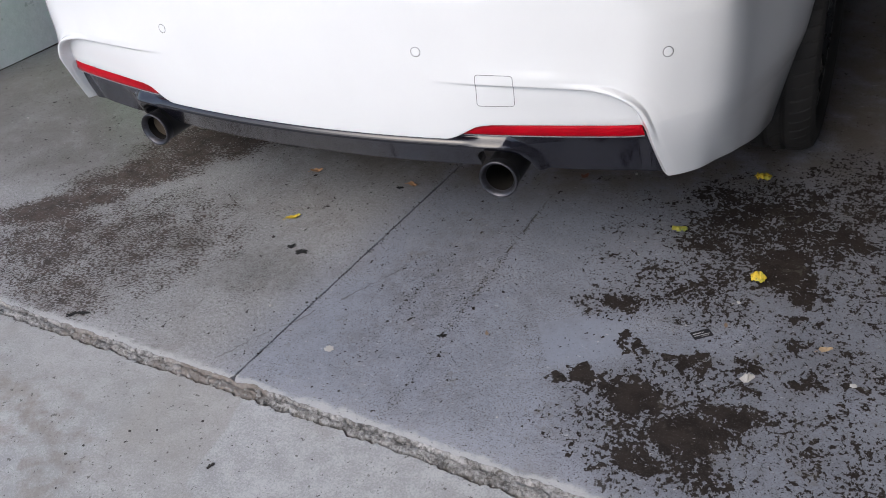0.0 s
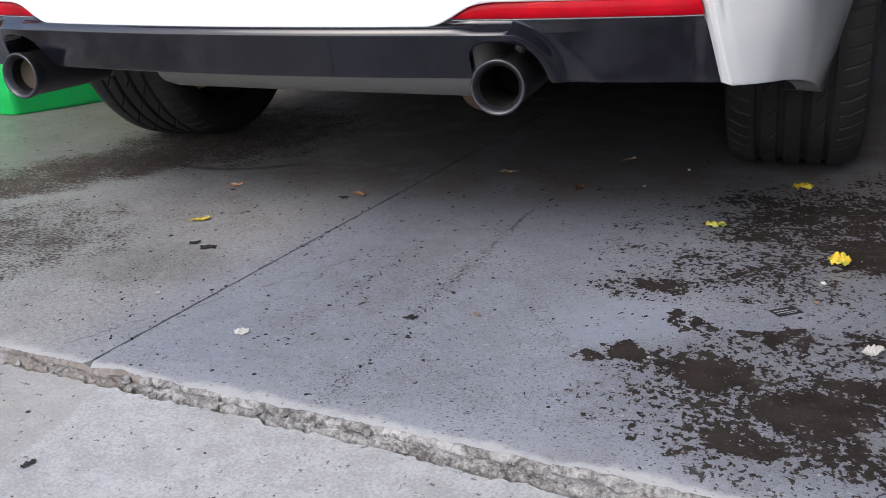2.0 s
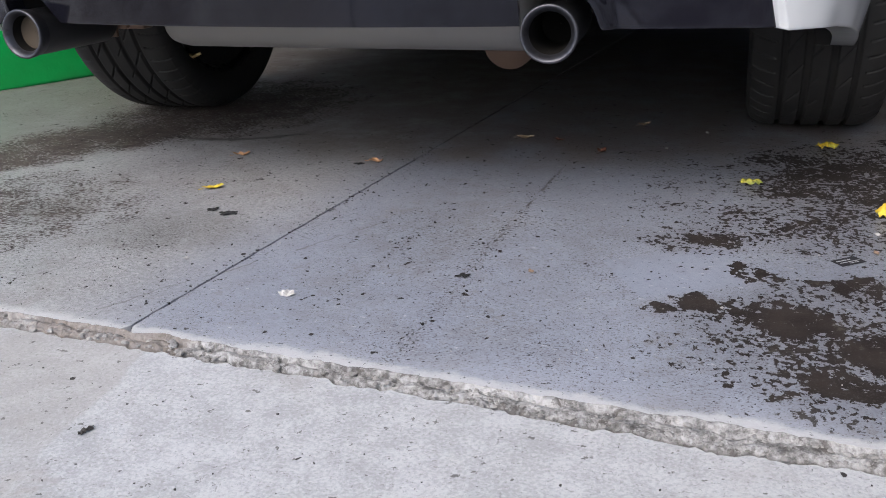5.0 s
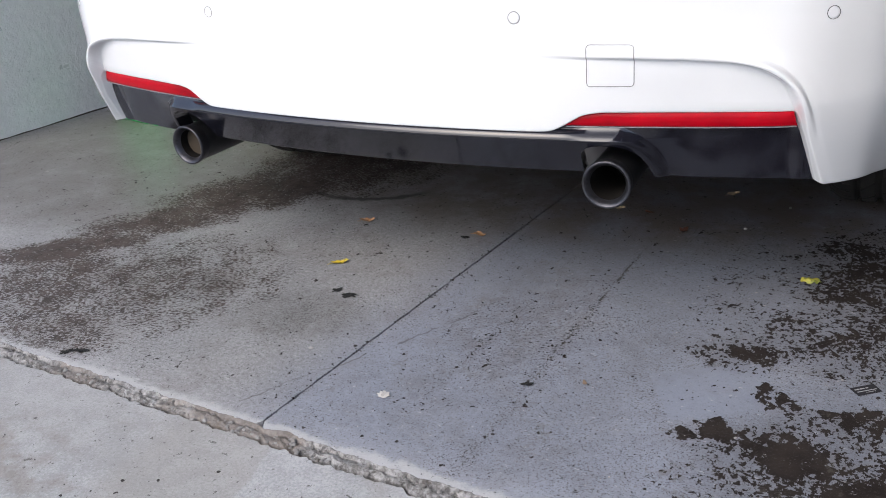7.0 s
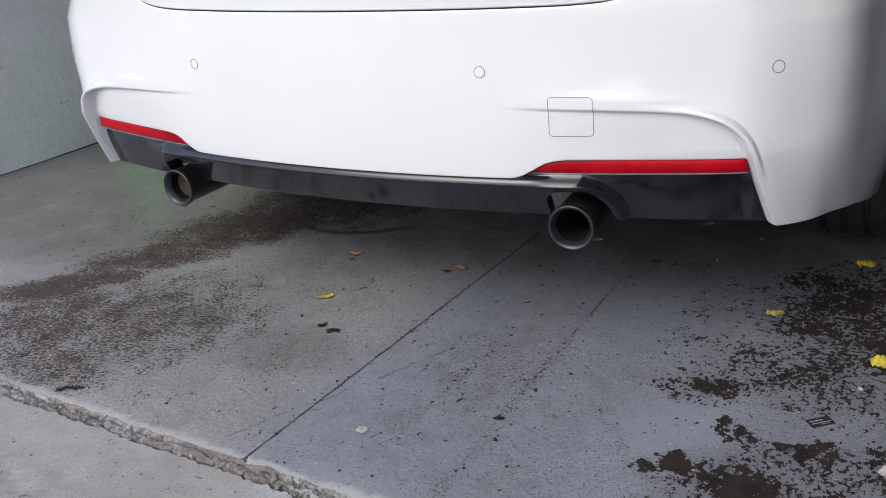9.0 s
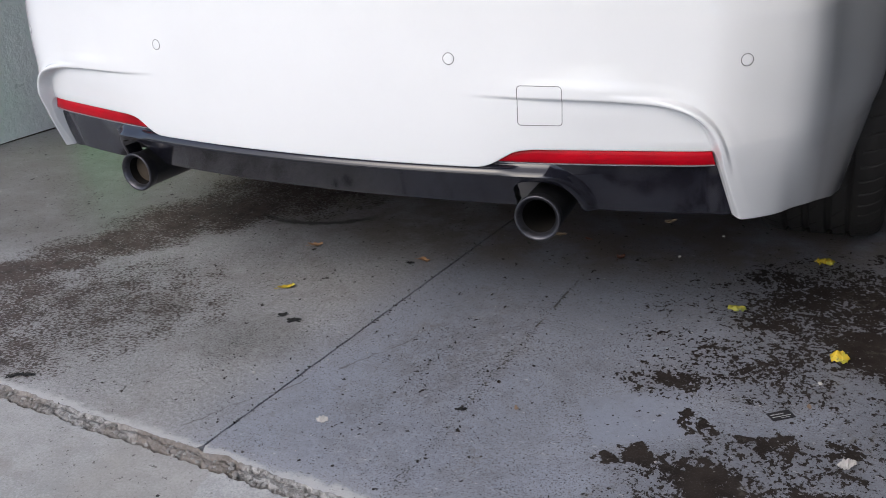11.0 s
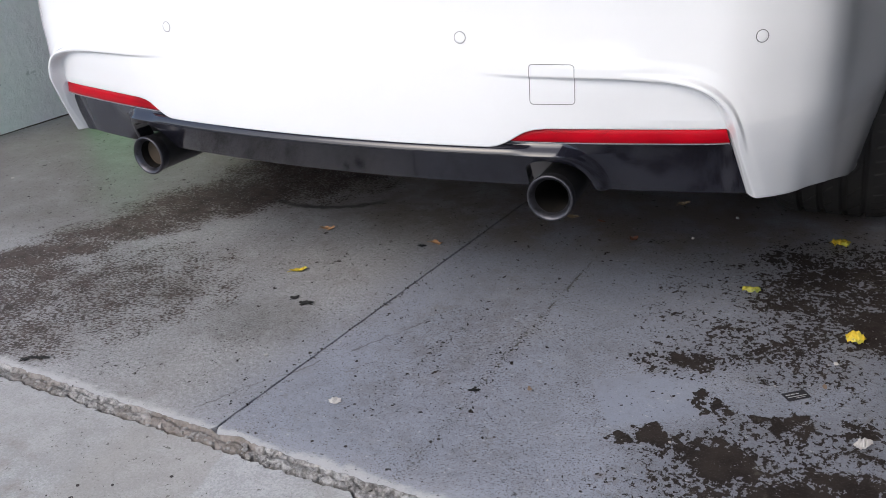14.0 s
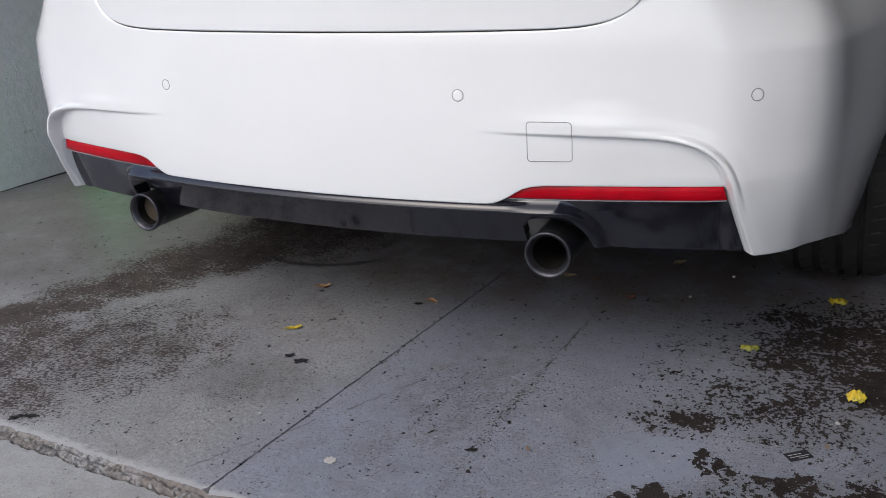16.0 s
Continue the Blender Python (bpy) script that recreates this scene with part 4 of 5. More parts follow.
# body shell in front of the bumper: sections from the tail to the nose
def body_shell():
    ys = [-0.045, 0.03, 0.10, 0.30, 0.60, 1.0, 1.35, 1.9, 2.5, 3.0, 3.4, 3.75, 4.1, 4.35, 4.45]
    half = [0.59, 0.72, 0.775, 0.825, 0.86, 0.885, 0.89, 0.89, 0.89, 0.89, 0.89, 0.88, 0.85, 0.76, 0.62]
    belt = [0.99, 1.00, 1.03, 1.05, 1.03, 1.01, 0.99, 0.97, 0.96, 0.95, 0.93, 0.89, 0.82, 0.74, 0.66]
    roof = [1.01, 1.02, 1.06, 1.09, 1.10, 1.27, 1.40, 1.43, 1.42, 1.36, 1.10, 0.97, 0.90, 0.80, 0.70]
    verts = []
    for y, w, b, r in zip(ys, half, belt, roof):
        tall = max(r - b, 0.02)
        inner = 0.72 if tall > 0.2 else 0.92
        for x, z in ((0.0, 0.40), (w * 0.9, 0.40), (w, 0.45), (w * 1.005, 0.62), (w * 0.99, 0.80), (w * 0.96, b), (w * (0.96 + inner) / 2, b + tall * 0.55), (w * inner, r - 0.03), (w * inner * 0.7, r), (0.0, r + 0.01)):
            verts.append((x, y, z))
    full = []
    n = 10
    for k in range(len(ys)):
        row = verts[k * n:(k + 1) * n]
        full += row + [(-x, y, z) for x, y, z in row[-2:0:-1]]
    m = 2 * n - 2
    faces = grid_faces(len(ys), m, True) + [tuple(range(m))[::-1], tuple(range((len(ys) - 1) * m, len(ys) * m))]
    ob = mesh_object("body_shell", full, faces, M_PAINT, car, "white car body")
    return ob


body_shell()


def flat_part(name, quads, material, label):
    verts, faces = [], []
    for q in quads:
        faces.append(tuple(range(len(verts), len(verts) + len(q))))
        verts += q
    return mesh_object(name, verts, faces, material, car, label, smooth=False)


flat_part("rear_window", [[(-0.60, 0.58, 1.135), (0.60, 0.58, 1.135), (0.50, 1.28, 1.415), (-0.50, 1.28, 1.415)]], M_GLASS, "dark tinted rear window")
flat_part("windscreen", [[(-0.58, 3.42, 1.14), (0.58, 3.42, 1.14), (0.50, 2.98, 1.40), (-0.50, 2.98, 1.40)]], M_GLASS, "dark windscreen")


# underside
def underbody():
    bm = bmesh.new()
    box(bm, (-0.55, 0.46, 0.310), (0.55, 4.25, 0.42), 0.03)
    box(bm, (-0.66, 0.02, 0.40), (0.66, 0.50, 0.46), 0.02)
    box(bm, (-0.52, 0.66, 0.25), (0.52, 0.86, 0.34), 0.03)
    box(bm, (-0.86, 1.20, 0.33), (0.86, 3.15, 0.41), 0.02)
    box(bm, (0.47, 0.03, 0.345), (0.70, 0.40, 0.50), 0.02)
    box(bm, (-0.70, 0.03, 0.345), (-0.50, 0.40, 0.50), 0.02)
    box(bm, (-0.66, 0.015, 0.298), (-0.485, 0.03, 0.40))
    box(bm, (-0.86, 0.28, 0.29), (-0.36, 0.30, 0.45))
    box(bm, (-0.52, -0.03, 0.345), (-0.30, 0.06, 0.50), 0.01)
    box(bm, (0.41, -0.03, 0.360), (0.52, 0.06, 0.50), 0.01)
    box(bm, (-0.51, 0.030, 0.302), (-0.36, 0.050, 0.48))
    return part("underbody", bm, M_UNDER, car, "black underbody panels and rear axle")


underbody()


def muffler():
    """A transverse silencer of rounded section with pressed ends."""
    along = [(-0.298, 0.55), (-0.292, 0.80), (-0.278, 0.95), (-0.255, 1.0), (-0.20, 1.0), (0.0, 1.01), (0.20, 1.0), (0.345, 1.0), (0.372, 0.95), (0.386, 0.80), (0.392, 0.55)]
    n = 40
    verts = []
    for x, s in along:
        for k in range(n):
            a = 2 * math.pi * k / n
            c, d = math.cos(a), math.sin(a)
            verts.append((x, 0.155 + 0.125 * s * math.copysign(abs(c) ** 0.6, c), 0.325 + 0.082 * s * math.copysign(abs(d) ** 0.65, d)))
    faces = grid_faces(len(along), n, True) + [tuple(range(n))[::-1], tuple(range((len(along) - 1) * n, len(along) * n))]
    mesh_object("muffler", verts, faces, M_MUFFLER, car, "dull grey steel silencer box")
    bm = bmesh.new()
    bmesh.ops.create_cone(bm, segments=24, cap_ends=True, radius1=0.047, radius2=0.047, depth=0.5, matrix=pose(0.270, 0.50, 0.236, 90, 0, 4))
    part("inlet_pipe", bm, M_RUST, car, "rusty brown exhaust pipe", True)


muffler()


def bracket(x):
    bm = bmesh.new()
    box(bm, (x - 0.012, -0.02, 0.338), (x + 0.012, 0.03, 0.372), 0.003)
    box(bm, (x - 0.004, -0.035, 0.330), (x + 0.004, -0.02, 0.372), 0.002)
    bmesh.ops.create_cone(bm, segments=12, cap_ends=True, radius1=0.006, radius2=0.006, depth=0.03, matrix=pose(x + 0.02, -0.03, 0.352, 90, 0, 0))
    part("exhaust_hanger", bm, M_MUFFLER, car, "small bare metal exhaust hanger", False)


def exhaust_tip(x, turn):
    """A rolled-rim tip: dished lip, dark bore with a baffle, black outer sleeve."""
    holder = pose(x, -0.131 if x > 0 else -0.118, 0.3015 if x > 0 else 0.2915, 0, 0, turn)
    R = 0.0404
    tip = [(R - 0.004, 0.030), (R - 0.0008, 0.012), (R, 0.004), (R - 0.0006, 0.0012), (R - 0.0022, 0.0), (R - 0.0045, 0.0006), (0.0330, 0.0052), (0.0300, 0.0095), (0.0290, 0.0125)]
    v, f = revolve(tip, 72)
    ob = mesh_object("exhaust_tip", v, f, M_TIP, car, "round dark chrome exhaust tip with a rolled rim")
    ob.matrix_local = holder
    sleeve = [(R - 0.003, 0.020), (R - 0.0025, 0.05), (R - 0.003, 0.19), (R - 0.012, 0.21), (0.024, 0.23)]
    v, f = revolve(sleeve, 48)
    mesh_object("tip_sleeve", v, f, M_SLEEVE, ob, "matt black outer sleeve")
    bore = [(0.0291, 0.0122), (0.0285, 0.030), (0.0280, 0.10), (0.0275, 0.125)]
    v, f = revolve(bore, 40)
    mesh_object("bore", v, f, M_SOOT, ob, "sooty bore")
    v, f = revolve([(0.0277, 0.030 if x < 0 else 0.12), (0.010, 0.032 if x < 0 else 0.122), (0.0005, 0.033 if x < 0 else 0.123)], 40)
    mesh_object("baffle", v, f, M_CORE if x < 0 else M_SOOT, ob, "brown sooty flap plate" if x < 0 else "black sooty bore end")


exhaust_tip(0.4355, 3.0)
exhaust_tip(-0.4455, -3.0)
bracket(0.44)
bm = bmesh.new()
box(bm, (-0.445, 0.082, 0.276), (-0.350, 0.112, 0.290), 0.003)
box(bm, (-0.425, 0.076, 0.262), (-0.405, 0.084, 0.300), 0.002)
bmesh.ops.create_cone(bm, segments=12, cap_ends=True, radius1=0.007, radius2=0.007, depth=0.028, matrix=pose(-0.385, 0.085, 0.284, 90, 0, 0))
part("exhaust_hanger", bm, M_RUST, car, "small rusty exhaust hanger", False)


# ---- wheels ----
def tyre_mesh(steps):
    """A road tyre with four grooves round it and slanted slots across its ribs."""
    R, W = 0.334, 0.255
    half = W / 2
    prof = []
    for k in range(141):
        a = -half + 0.004 + (W - 0.008) * k / 140
        drop = 0.016 * max(0.0, (abs(a) - 0.080) / (half - 0.084)) ** 2.2
        prof.append((R - drop, a))
    left = [(0.242, -half + 0.022), (0.262, -half + 0.004), (0.290, -half - 0.004), (0.302, -half - 0.002)]
    prof = left + prof + [(r, -a) for r, a in left[::-1]]
    prof = np.array(prof)
    ang = np.arange(steps) * 2 * math.pi / steps
    A, G = np.meshgrid(prof[:, 1], ang, indexing="ij")
    r = np.repeat(prof[:, :1], steps, 1).copy()
    tread = (np.abs(A) < half - 0.003) & (r > 0.305)
    groove = np.zeros_like(A)
    for c, w in ((-0.066, 0.0055), (-0.024, 0.0065), (0.022, 0.0065), (0.062, 0.0045)):
        groove = np.maximum(groove, smooth01((w + 0.0008 - np.abs(A - c)) / 0.0016))
    s = G * R
    def slots(lo, hi, pitch, slope, width, phase=0.0):
        u = np.mod(s + slope * (A - lo) + phase, pitch) - pitch / 2
        return smooth01((width - np.abs(u)) / 0.0020) * (A > lo) * (A < hi)
    pitch = 2 * math.pi * R / 60
    cut = np.maximum.reduce([slots(0.078, 0.125, pitch, 0.22, 0.0023), slots(-0.125, -0.080, pitch, -0.22, 0.0023, 0.01), slots(0.026, 0.056, pitch * 2, 1.4, 0.0030), slots(-0.062, -0.030, pitch * 2, 1.4, 0.0030, 0.03), slots(-0.018, 0.0, pitch * 2, 1.2, 0.0026, 0.02)])
    r = r - np.where(tread, 0.0085 * groove + 0.0055 * np.maximum(cut - groove, 0), 0.0)
    V = np.stack([A, r * np.cos(G), r * np.sin(G)], -1)
    me = bpy.data.meshes.new("tyre")
    me.from_pydata([tuple(map(float, v)) for v in V.reshape(-1, 3)], [], grid_faces(len(prof), steps, True))
    me.materials.append(M_TYRE)
    me.shade_smooth()
    return me


def rim_mesh():
    bm = bmesh.new()
    prof = [(0.244, -0.105), (0.247, -0.112), (0.238, -0.112), (0.228, -0.095), (0.222, 0.0), (0.228, 0.090), (0.240, 0.110), (0.248, 0.112), (0.244, 0.104)]
    v, f = revolve(prof, 64, "x")
    vs = [bm.verts.new(p) for p in v]
    for q in f:
        bm.faces.new([vs[i] for i in q])
    for k in range(5):
        for side in (-1, 1):
            a = 2 * math.pi * k / 5 + side * 0.16
            b = 2 * math.pi * k / 5 + side * 0.20
            p0 = Vector((0.075, 0.05 * math.cos(a), 0.05 * math.sin(a)))
            p1 = Vector((0.092, 0.232 * math.cos(b), 0.232 * math.sin(b)))
            mid = (p0 + p1) / 2
            d = p1 - p0
            m = Matrix.Translation(mid) @ d.to_track_quat("Z", "X").to_matrix().to_4x4()
            made = bmesh.ops.create_cube(bm, size=1.0)["verts"]
            for w in made:
                w.co = m @ Vector((w.co.x * 0.030, w.co.y * 0.026, w.co.z * d.length))
    bmesh.ops.create_cone(bm, segments=32, cap_ends=True, radius1=0.062, radius2=0.055, depth=0.05, matrix=pose(0.065, 0, 0, 0, 90, 0))
    bmesh.ops.create_cone(bm, segments=32, cap_ends=True, radius1=0.165, radius2=0.165, depth=0.03, matrix=pose(0.0, 0, 0, 0, 90, 0))
    bmesh.ops.recalc_face_normals(bm, faces=bm.faces)
    me = bpy.data.meshes.new("rim")
    bm.to_mesh(me)
    bm.free()
    me.materials.append(M_RIM)
    return me


def shield_mesh():
    v, f = revolve([(0.236, -0.096), (0.225, -0.103), (0.16, -0.106), (0.09, -0.112), (0.06, -0.118), (0.004, -0.118)], 48, "x")
    me = bpy.data.meshes.new("brake_shield")
    me.from_pydata([tuple(p) for p in v], [], f)
    me.materials.append(M_UNDER)
    me.shade_smooth()
    return me


TYRE, TYRE_FRONT, RIM, SHIELD = tyre_mesh(1080), tyre_mesh(240), rim_mesh(), shield_mesh()
for x, y in ((0.823, 0.780), (-0.692, 0.738), (0.77, 3.595), (-0.77, 3.595)):
    wheel = new("wheel")
    wheel.parent = car
    wheel.matrix_local = pose(x, y, 0.3335, 7 if x < 0 else 0, -1.2 if x > 0 else 1.2, 180 if x < 0 else 0)
    for nm, me, lab in (("tyre", TYRE if y < 2 else TYRE_FRONT, "black road tyre with dusty tread"), ("rim", RIM, "dark grey alloy rim"), ("brake_shield", SHIELD, "black brake backing plate")):
        ob = new(nm, me)
        ob.parent = wheel
        tagged(ob, lab)


bm = bmesh.new()
box(bm, (-0.580, 0.556, 0.150), (-0.552, 0.570, 0.158), 0.002)
bmesh.ops.create_cone(bm, segments=10, cap_ends=True, radius1=0.005, radius2=0.004, depth=0.022, matrix=pose(-0.552, 0.560, 0.155, 0, 70, 20))
part("bleed_nipple", bm, M_BRASS, car, "small brass fitting inside the wheel")


# wheel housings
def housing(x0, x1, y, name="wheel_arch_liner"):
    verts = []
    n = 28
    for x in (x0, x1):
        for k in range(n):
            a = radians(-20 + 198 * k / (n - 1))
            verts.append((x, y + 0.375 * math.cos(a), 0.33 + 0.375 * math.sin(a)))
    faces = grid_faces(2, n)
    mesh_object(name, verts, faces, M_UNDER, car, "black wheel arch liner")


for y in (0.785, 3.595):
    housing(0.60, 0.872, y)
    housing(-0.872, -0.60, y)


# ---- green bag against the wall ----
def green_bag():
    """A filled plastic sack with a soft box shape and slack folds."""
    bm = bmesh.new()
    bmesh.ops.create_cube(bm, size=1.0)
    bmesh.ops.subdivide_edges(bm, edges=bm.edges[:], cuts=22, use_grid_fill=True)
    front, side_dir, left = Vector((-1.396, 0.757)), Vector((0.110, 0.262)), Vector((-0.30, 0.062))
    long, wide, high = 0.50, 0.30, 0.27
    u, w = side_dir.normalized(), left.normalized()
    for v in bm.verts:
        a, b, c = v.co.x + 0.5, v.co.y + 0.5, v.co.z + 0.5
        p = Vector((a - 0.5, b - 0.5, c - 0.5)) * 2
        # squeeze the corners into a soft cushion
        k = (1 - 0.04 * p.y * p.y - 0.05 * p.z * p.z, 1 - 0.04 * p.x * p.x - 0.06 * p.z * p.z, 1 - 0.06 * p.x * p.x - 0.06 * p.y * p.y)
        q = Vector((p.x * k[0], p.y * k[1], p.z * k[2]))
        n = q.normalized()
        q += n * (0.030 * noise.noise(q * 2.1 + Vector((3, 1, 7))) + 0.022 * noise.noise(q * 5.0) + 0.010 * noise.noise(q * 13.0))
        s, t, h = (q.x + 1) / 2, (q.y + 1) / 2, (q.z + 1) / 2
        xy = front + u * (s * long) + w * (t * wide)
        v.co = Vector((xy.x, xy.y, max(0.001, (h - 0.075) / 0.925 * high)))
    ob = part("plastic_bag", bm, M_BAG, None, "", True)
    return tagged(ob, "bright green plastic sack lying on the floor by the wall", "bag")


green_bag()


# ---- rubble, chips and crumbs ----
def stuff_mesh(name, pieces, material, label, category):
    """Many loose bits as one mesh: pieces of (verts, faces)."""
    verts, faces = [], []
    for v, f in pieces:
        n = len(verts)
        verts += v
        faces += [tuple(i + n for i in q) for q in f]
    ob = mesh_object(name, verts, faces, material, smooth=False)
    return tagged(ob, label, category, "", "stuff")


def lump_template():
    bm = bmesh.new()
    bmesh.ops.create_icosphere(bm, subdivisions=2, radius=1.0)
    v = [p.co.copy() for p in bm.verts]
    f = [[p.index for p in q.verts] for q in bm.faces]
    bm.free()
    return v, f


def rubble():
    rnd = random.Random(5)
    tv, tf = lump_template()
    out = []
    for k in range(1000):
        x = rnd.uniform(-1.25, 1.45)
        a, b = sill_upper(x), sill_lower(x)
        v = rnd.betavariate(1.6, 1.6)
        y = a + (b - a) * v
        r = 0.0009 + 0.0030 * rnd.random() ** 3.0
        seed = Vector((k * 1.7, k * 0.9, 3))
        c, s = math.cos(k), math.sin(k)
        pts = []
        for p in tv:
            e = 1 + 0.5 * noise.noise(p * 1.4 + seed) + 0.2 * noise.noise(p * 3.5 + seed)
            px, py, pz = p.x * e * r * 1.3, p.y * e * r, p.z * e * r * 0.55
            pts.append((x + px * c - py * s, y + px * s + py * c, -0.0040 + r * 0.05 + pz))
        out.append((pts, tf))
    stuff_mesh("rubble", out, M_RUBBLE, "broken mortar crumbs along the sill", "rubble")


def chip(rnd, x, y, z, r):
    n = rnd.randint(5, 8)
    turn, stretch = rnd.uniform(0, 6.3), rnd.uniform(0.4, 0.9)
    rim = []
    for k in range(n):
        a = 2 * math.pi * k / n
        q = r * rnd.uniform(0.55, 1.25)
        u, w = q * math.cos(a), q * math.sin(a) * stretch
        rim.append((x + u * math.cos(turn) - w * math.sin(turn), y + u * math.sin(turn) + w * math.cos(turn)))
    h = rnd.uniform(0.0004, 0.0012)
    verts = [(px, py, z + h * rnd.uniform(0.7, 1.3)) for px, py in rim] + [(px, py, z) for px, py in rim]
    return verts, [tuple(range(n))] + [(k, n + k, n + (k + 1) % n, (k + 1) % n) for k in range(n)]


def scatter():
    rnd = random.Random(11)
    dark, pale = [], []
    for k in range(1900):
        kind = rnd.random()
        if kind < 0.05:
            y = rnd.uniform(-0.52, 0.25)
            x = rnd.gauss(0.337 + (y + 0.53) * 0.045, 0.014)
        elif kind < 0.08:
            y = rnd.uniform(-0.42, 0.0)
            x = rnd.gauss(0.212 + (y + 0.30) * 0.10, 0.012)
        elif kind < 0.13:
            y = rnd.uniform(-0.50, 0.45)
            x = rnd.gauss(joint_x(y), 0.012)
        else:
            x, y = rnd.uniform(-1.15, 1.35), rnd.uniform(-0.53, 0.55)
            if fbm(x * 4, y * 4, 77.0, 3) < rnd.uniform(-0.7, 0.25):
                continue
        dark.append(chip(rnd, x, y, 0.0002, 0.0009 + 0.0029 * rnd.random() ** 4))
    for k in range(420):
        x, y = rnd.uniform(-1.3, 1.3), rnd.uniform(-1.15, -0.62)
        dark.append(chip(rnd, x, y, -0.0048, 0.0008 + 0.0030 * rnd.random() ** 4))
    for k in range(170):
        x, y = rnd.uniform(-0.9, 1.3), rnd.uniform(-0.52, 0.5)
        pale.append(chip(rnd, x, y, 0.0002, 0.0008 + 0.0016 * rnd.random() ** 2))
    stuff_mesh("paint_chips", dark, M_CHIP, "dark paint chips and crumbs scattered on the floor", "debris")
    stuff_mesh("pale_grit", pale, M_PAPER, "tiny pale grit scattered on the floor", "debris")


rubble()
scatter()


# ---- leaves and litter ----
def leaf(name, x, y, size, turn, material, label, seed, lobes=0, curl=0.25, aspect=0.55):
    rnd = random.Random(seed)
    n, rings = 36, 5
    verts = [(0.0, 0.0, 0.0)]
    for k in range(1, rings + 1):
        for w in range(n):
            a = 2 * math.pi * w / n
            r = 1.0 - 0.28 * abs(math.sin(a)) ** 0.8
            if lobes:
                r *= 0.86 + 0.13 * math.cos(lobes * a) + 0.05 * math.cos(2 * lobes * a + 1)
            r *= 1 + 0.05 * math.sin(9 * a + seed)
            verts.append((math.cos(a) * r * k / rings, math.sin(a) * r * aspect * k / rings, 0.0))
    faces = [(0, 1 + w, 1 + (w + 1) % n) for w in range(n)]
    for k in range(rings - 1):
        faces += [(1 + k * n + w, 1 + (k + 1) * n + w, 1 + (k + 1) * n + (w + 1) % n, 1 + k * n + (w + 1) % n) for w in range(n)]
    ph = rnd.random() * 9
    out = []
    for px, py, _ in verts:
        z = curl * (py * py * 1.2 + 0.5 * px * px + 0.22 * math.sin(px * 4 + ph) * py + 0.30 * noise.noise(Vector((px * 2.5, py * 2.5, ph))) + (0.35 * abs(noise.noise(Vector((px * 4, py * 4, ph + 5)))) if lobes else 0.0))
        z += curl * 0.06 * abs(py) ** 0.5
        out.append([px * size, py * size, z * size])
    floor_z = min(p[2] for p in out)
    n0 = len(out)
    thick = 0.0004
    both = [(p[0], p[1], p[2] - floor_z + 0.0012 + thick) for p in out] + [(p[0], p[1], p[2] - floor_z + 0.0012) for p in out]
    fl = faces + [tuple(i + n0 for i in f[::-1]) for f in faces]
    rim0 = 1 + (rings - 1) * n
    fl += [(rim0 + w, rim0 + (w + 1) % n, n0 + rim0 + (w + 1) % n, n0 + rim0 + w) for w in range(n)]
    ob = mesh_object(name, both, fl, material)
    ob.matrix_basis = pose(x, y, 0.0, 0, 0, turn)
    tagged(ob, label, "leaf", "fallen leaves")
    bm = bmesh.new()
    bmesh.ops.create_cone(bm, segments=6, cap_ends=True, radius1=size * 0.035, radius2=size * 0.025, depth=size * 0.45, matrix=pose(-size * 1.05, 0, 0.0022, 0, 90, 8))
    part("stalk", bm, material, ob)
    return ob


LEAVES = [
    (-0.217, 0.028, 0.0205, 40, M_YELLOW, "bright yellow fallen leaf, folded lengthwise", 0, 0.5, 0.50),
    (-0.285, 0.255, 0.019, 20, M_ORANGE, "orange-brown dry leaf on the floor", 0, 0.7, 0.55),
    (0.009, 0.258, 0.019, -10, M_ORANGE, "curled orange-tan leaf on the floor", 3, 0.6, 0.7),
    (0.252, 0.508, 0.020, 0, M_TAN, "pale tan dry leaf under the car", 0, 0.4, 0.6),
    (0.483, 0.671, 0.017, 40, M_TAN, "small tan leaf under the car", 0, 0.5, 0.7),
    (0.428, 0.420, 0.015, 70, M_BROWN, "small dark brown leaf", 3, 0.6, 0.8),
    (0.328, 0.503, 0.011, -15, M_BROWN, "shrivelled brown leaf scrap", 0, 0.6, 0.5),
    (0.432, -0.243, 0.008, 120, M_SCRAP, "small dull brown leaf scrap", 3, 0.3, 0.7),
    (1.066, -0.085, 0.016, 30, M_TAN, "torn tan leaf on the flaked floor", 3, 0.5, 0.7),
    (0.878, -0.069, 0.008, 100, M_SCRAP, "tiny dull brown leaf scrap", 0, 0.5, 0.6),
]
for k, (x, y, s, turn, mat, lab, lobes, curl, aspect) in enumerate(LEAVES):
    leaf("leaf", x, y, s, turn, mat, lab, k + 3, lobes, curl, aspect)


def crumb(name, x, y, size, material, label, seed, flat=0.35, category="litter", base=0.0):
    bm = bmesh.new()
    bmesh.ops.create_icosphere(bm, subdivisions=3, radius=1.0)
    for v in bm.verts:
        p = v.co.copy()
        f = 1 + 0.42 * noise.noise(p * 1.7 + Vector((seed * 3.1, 0, 0))) + 0.22 * noise.noise(p * 4.5 + Vector((0, seed * 2.3, 0)))
        v.co = Vector((p.x * f * size, p.y * f * size * 0.75, p.z * f * size * flat))
    low = min(v.co.z for v in bm.verts)
    for v in bm.verts:
        v.co.z += base - low
    ob = part(name, bm, material)
    ob.matrix_basis = pose(x, y, 0, 0, 0, seed * 47 % 360)
    return tagged(ob, label, category)


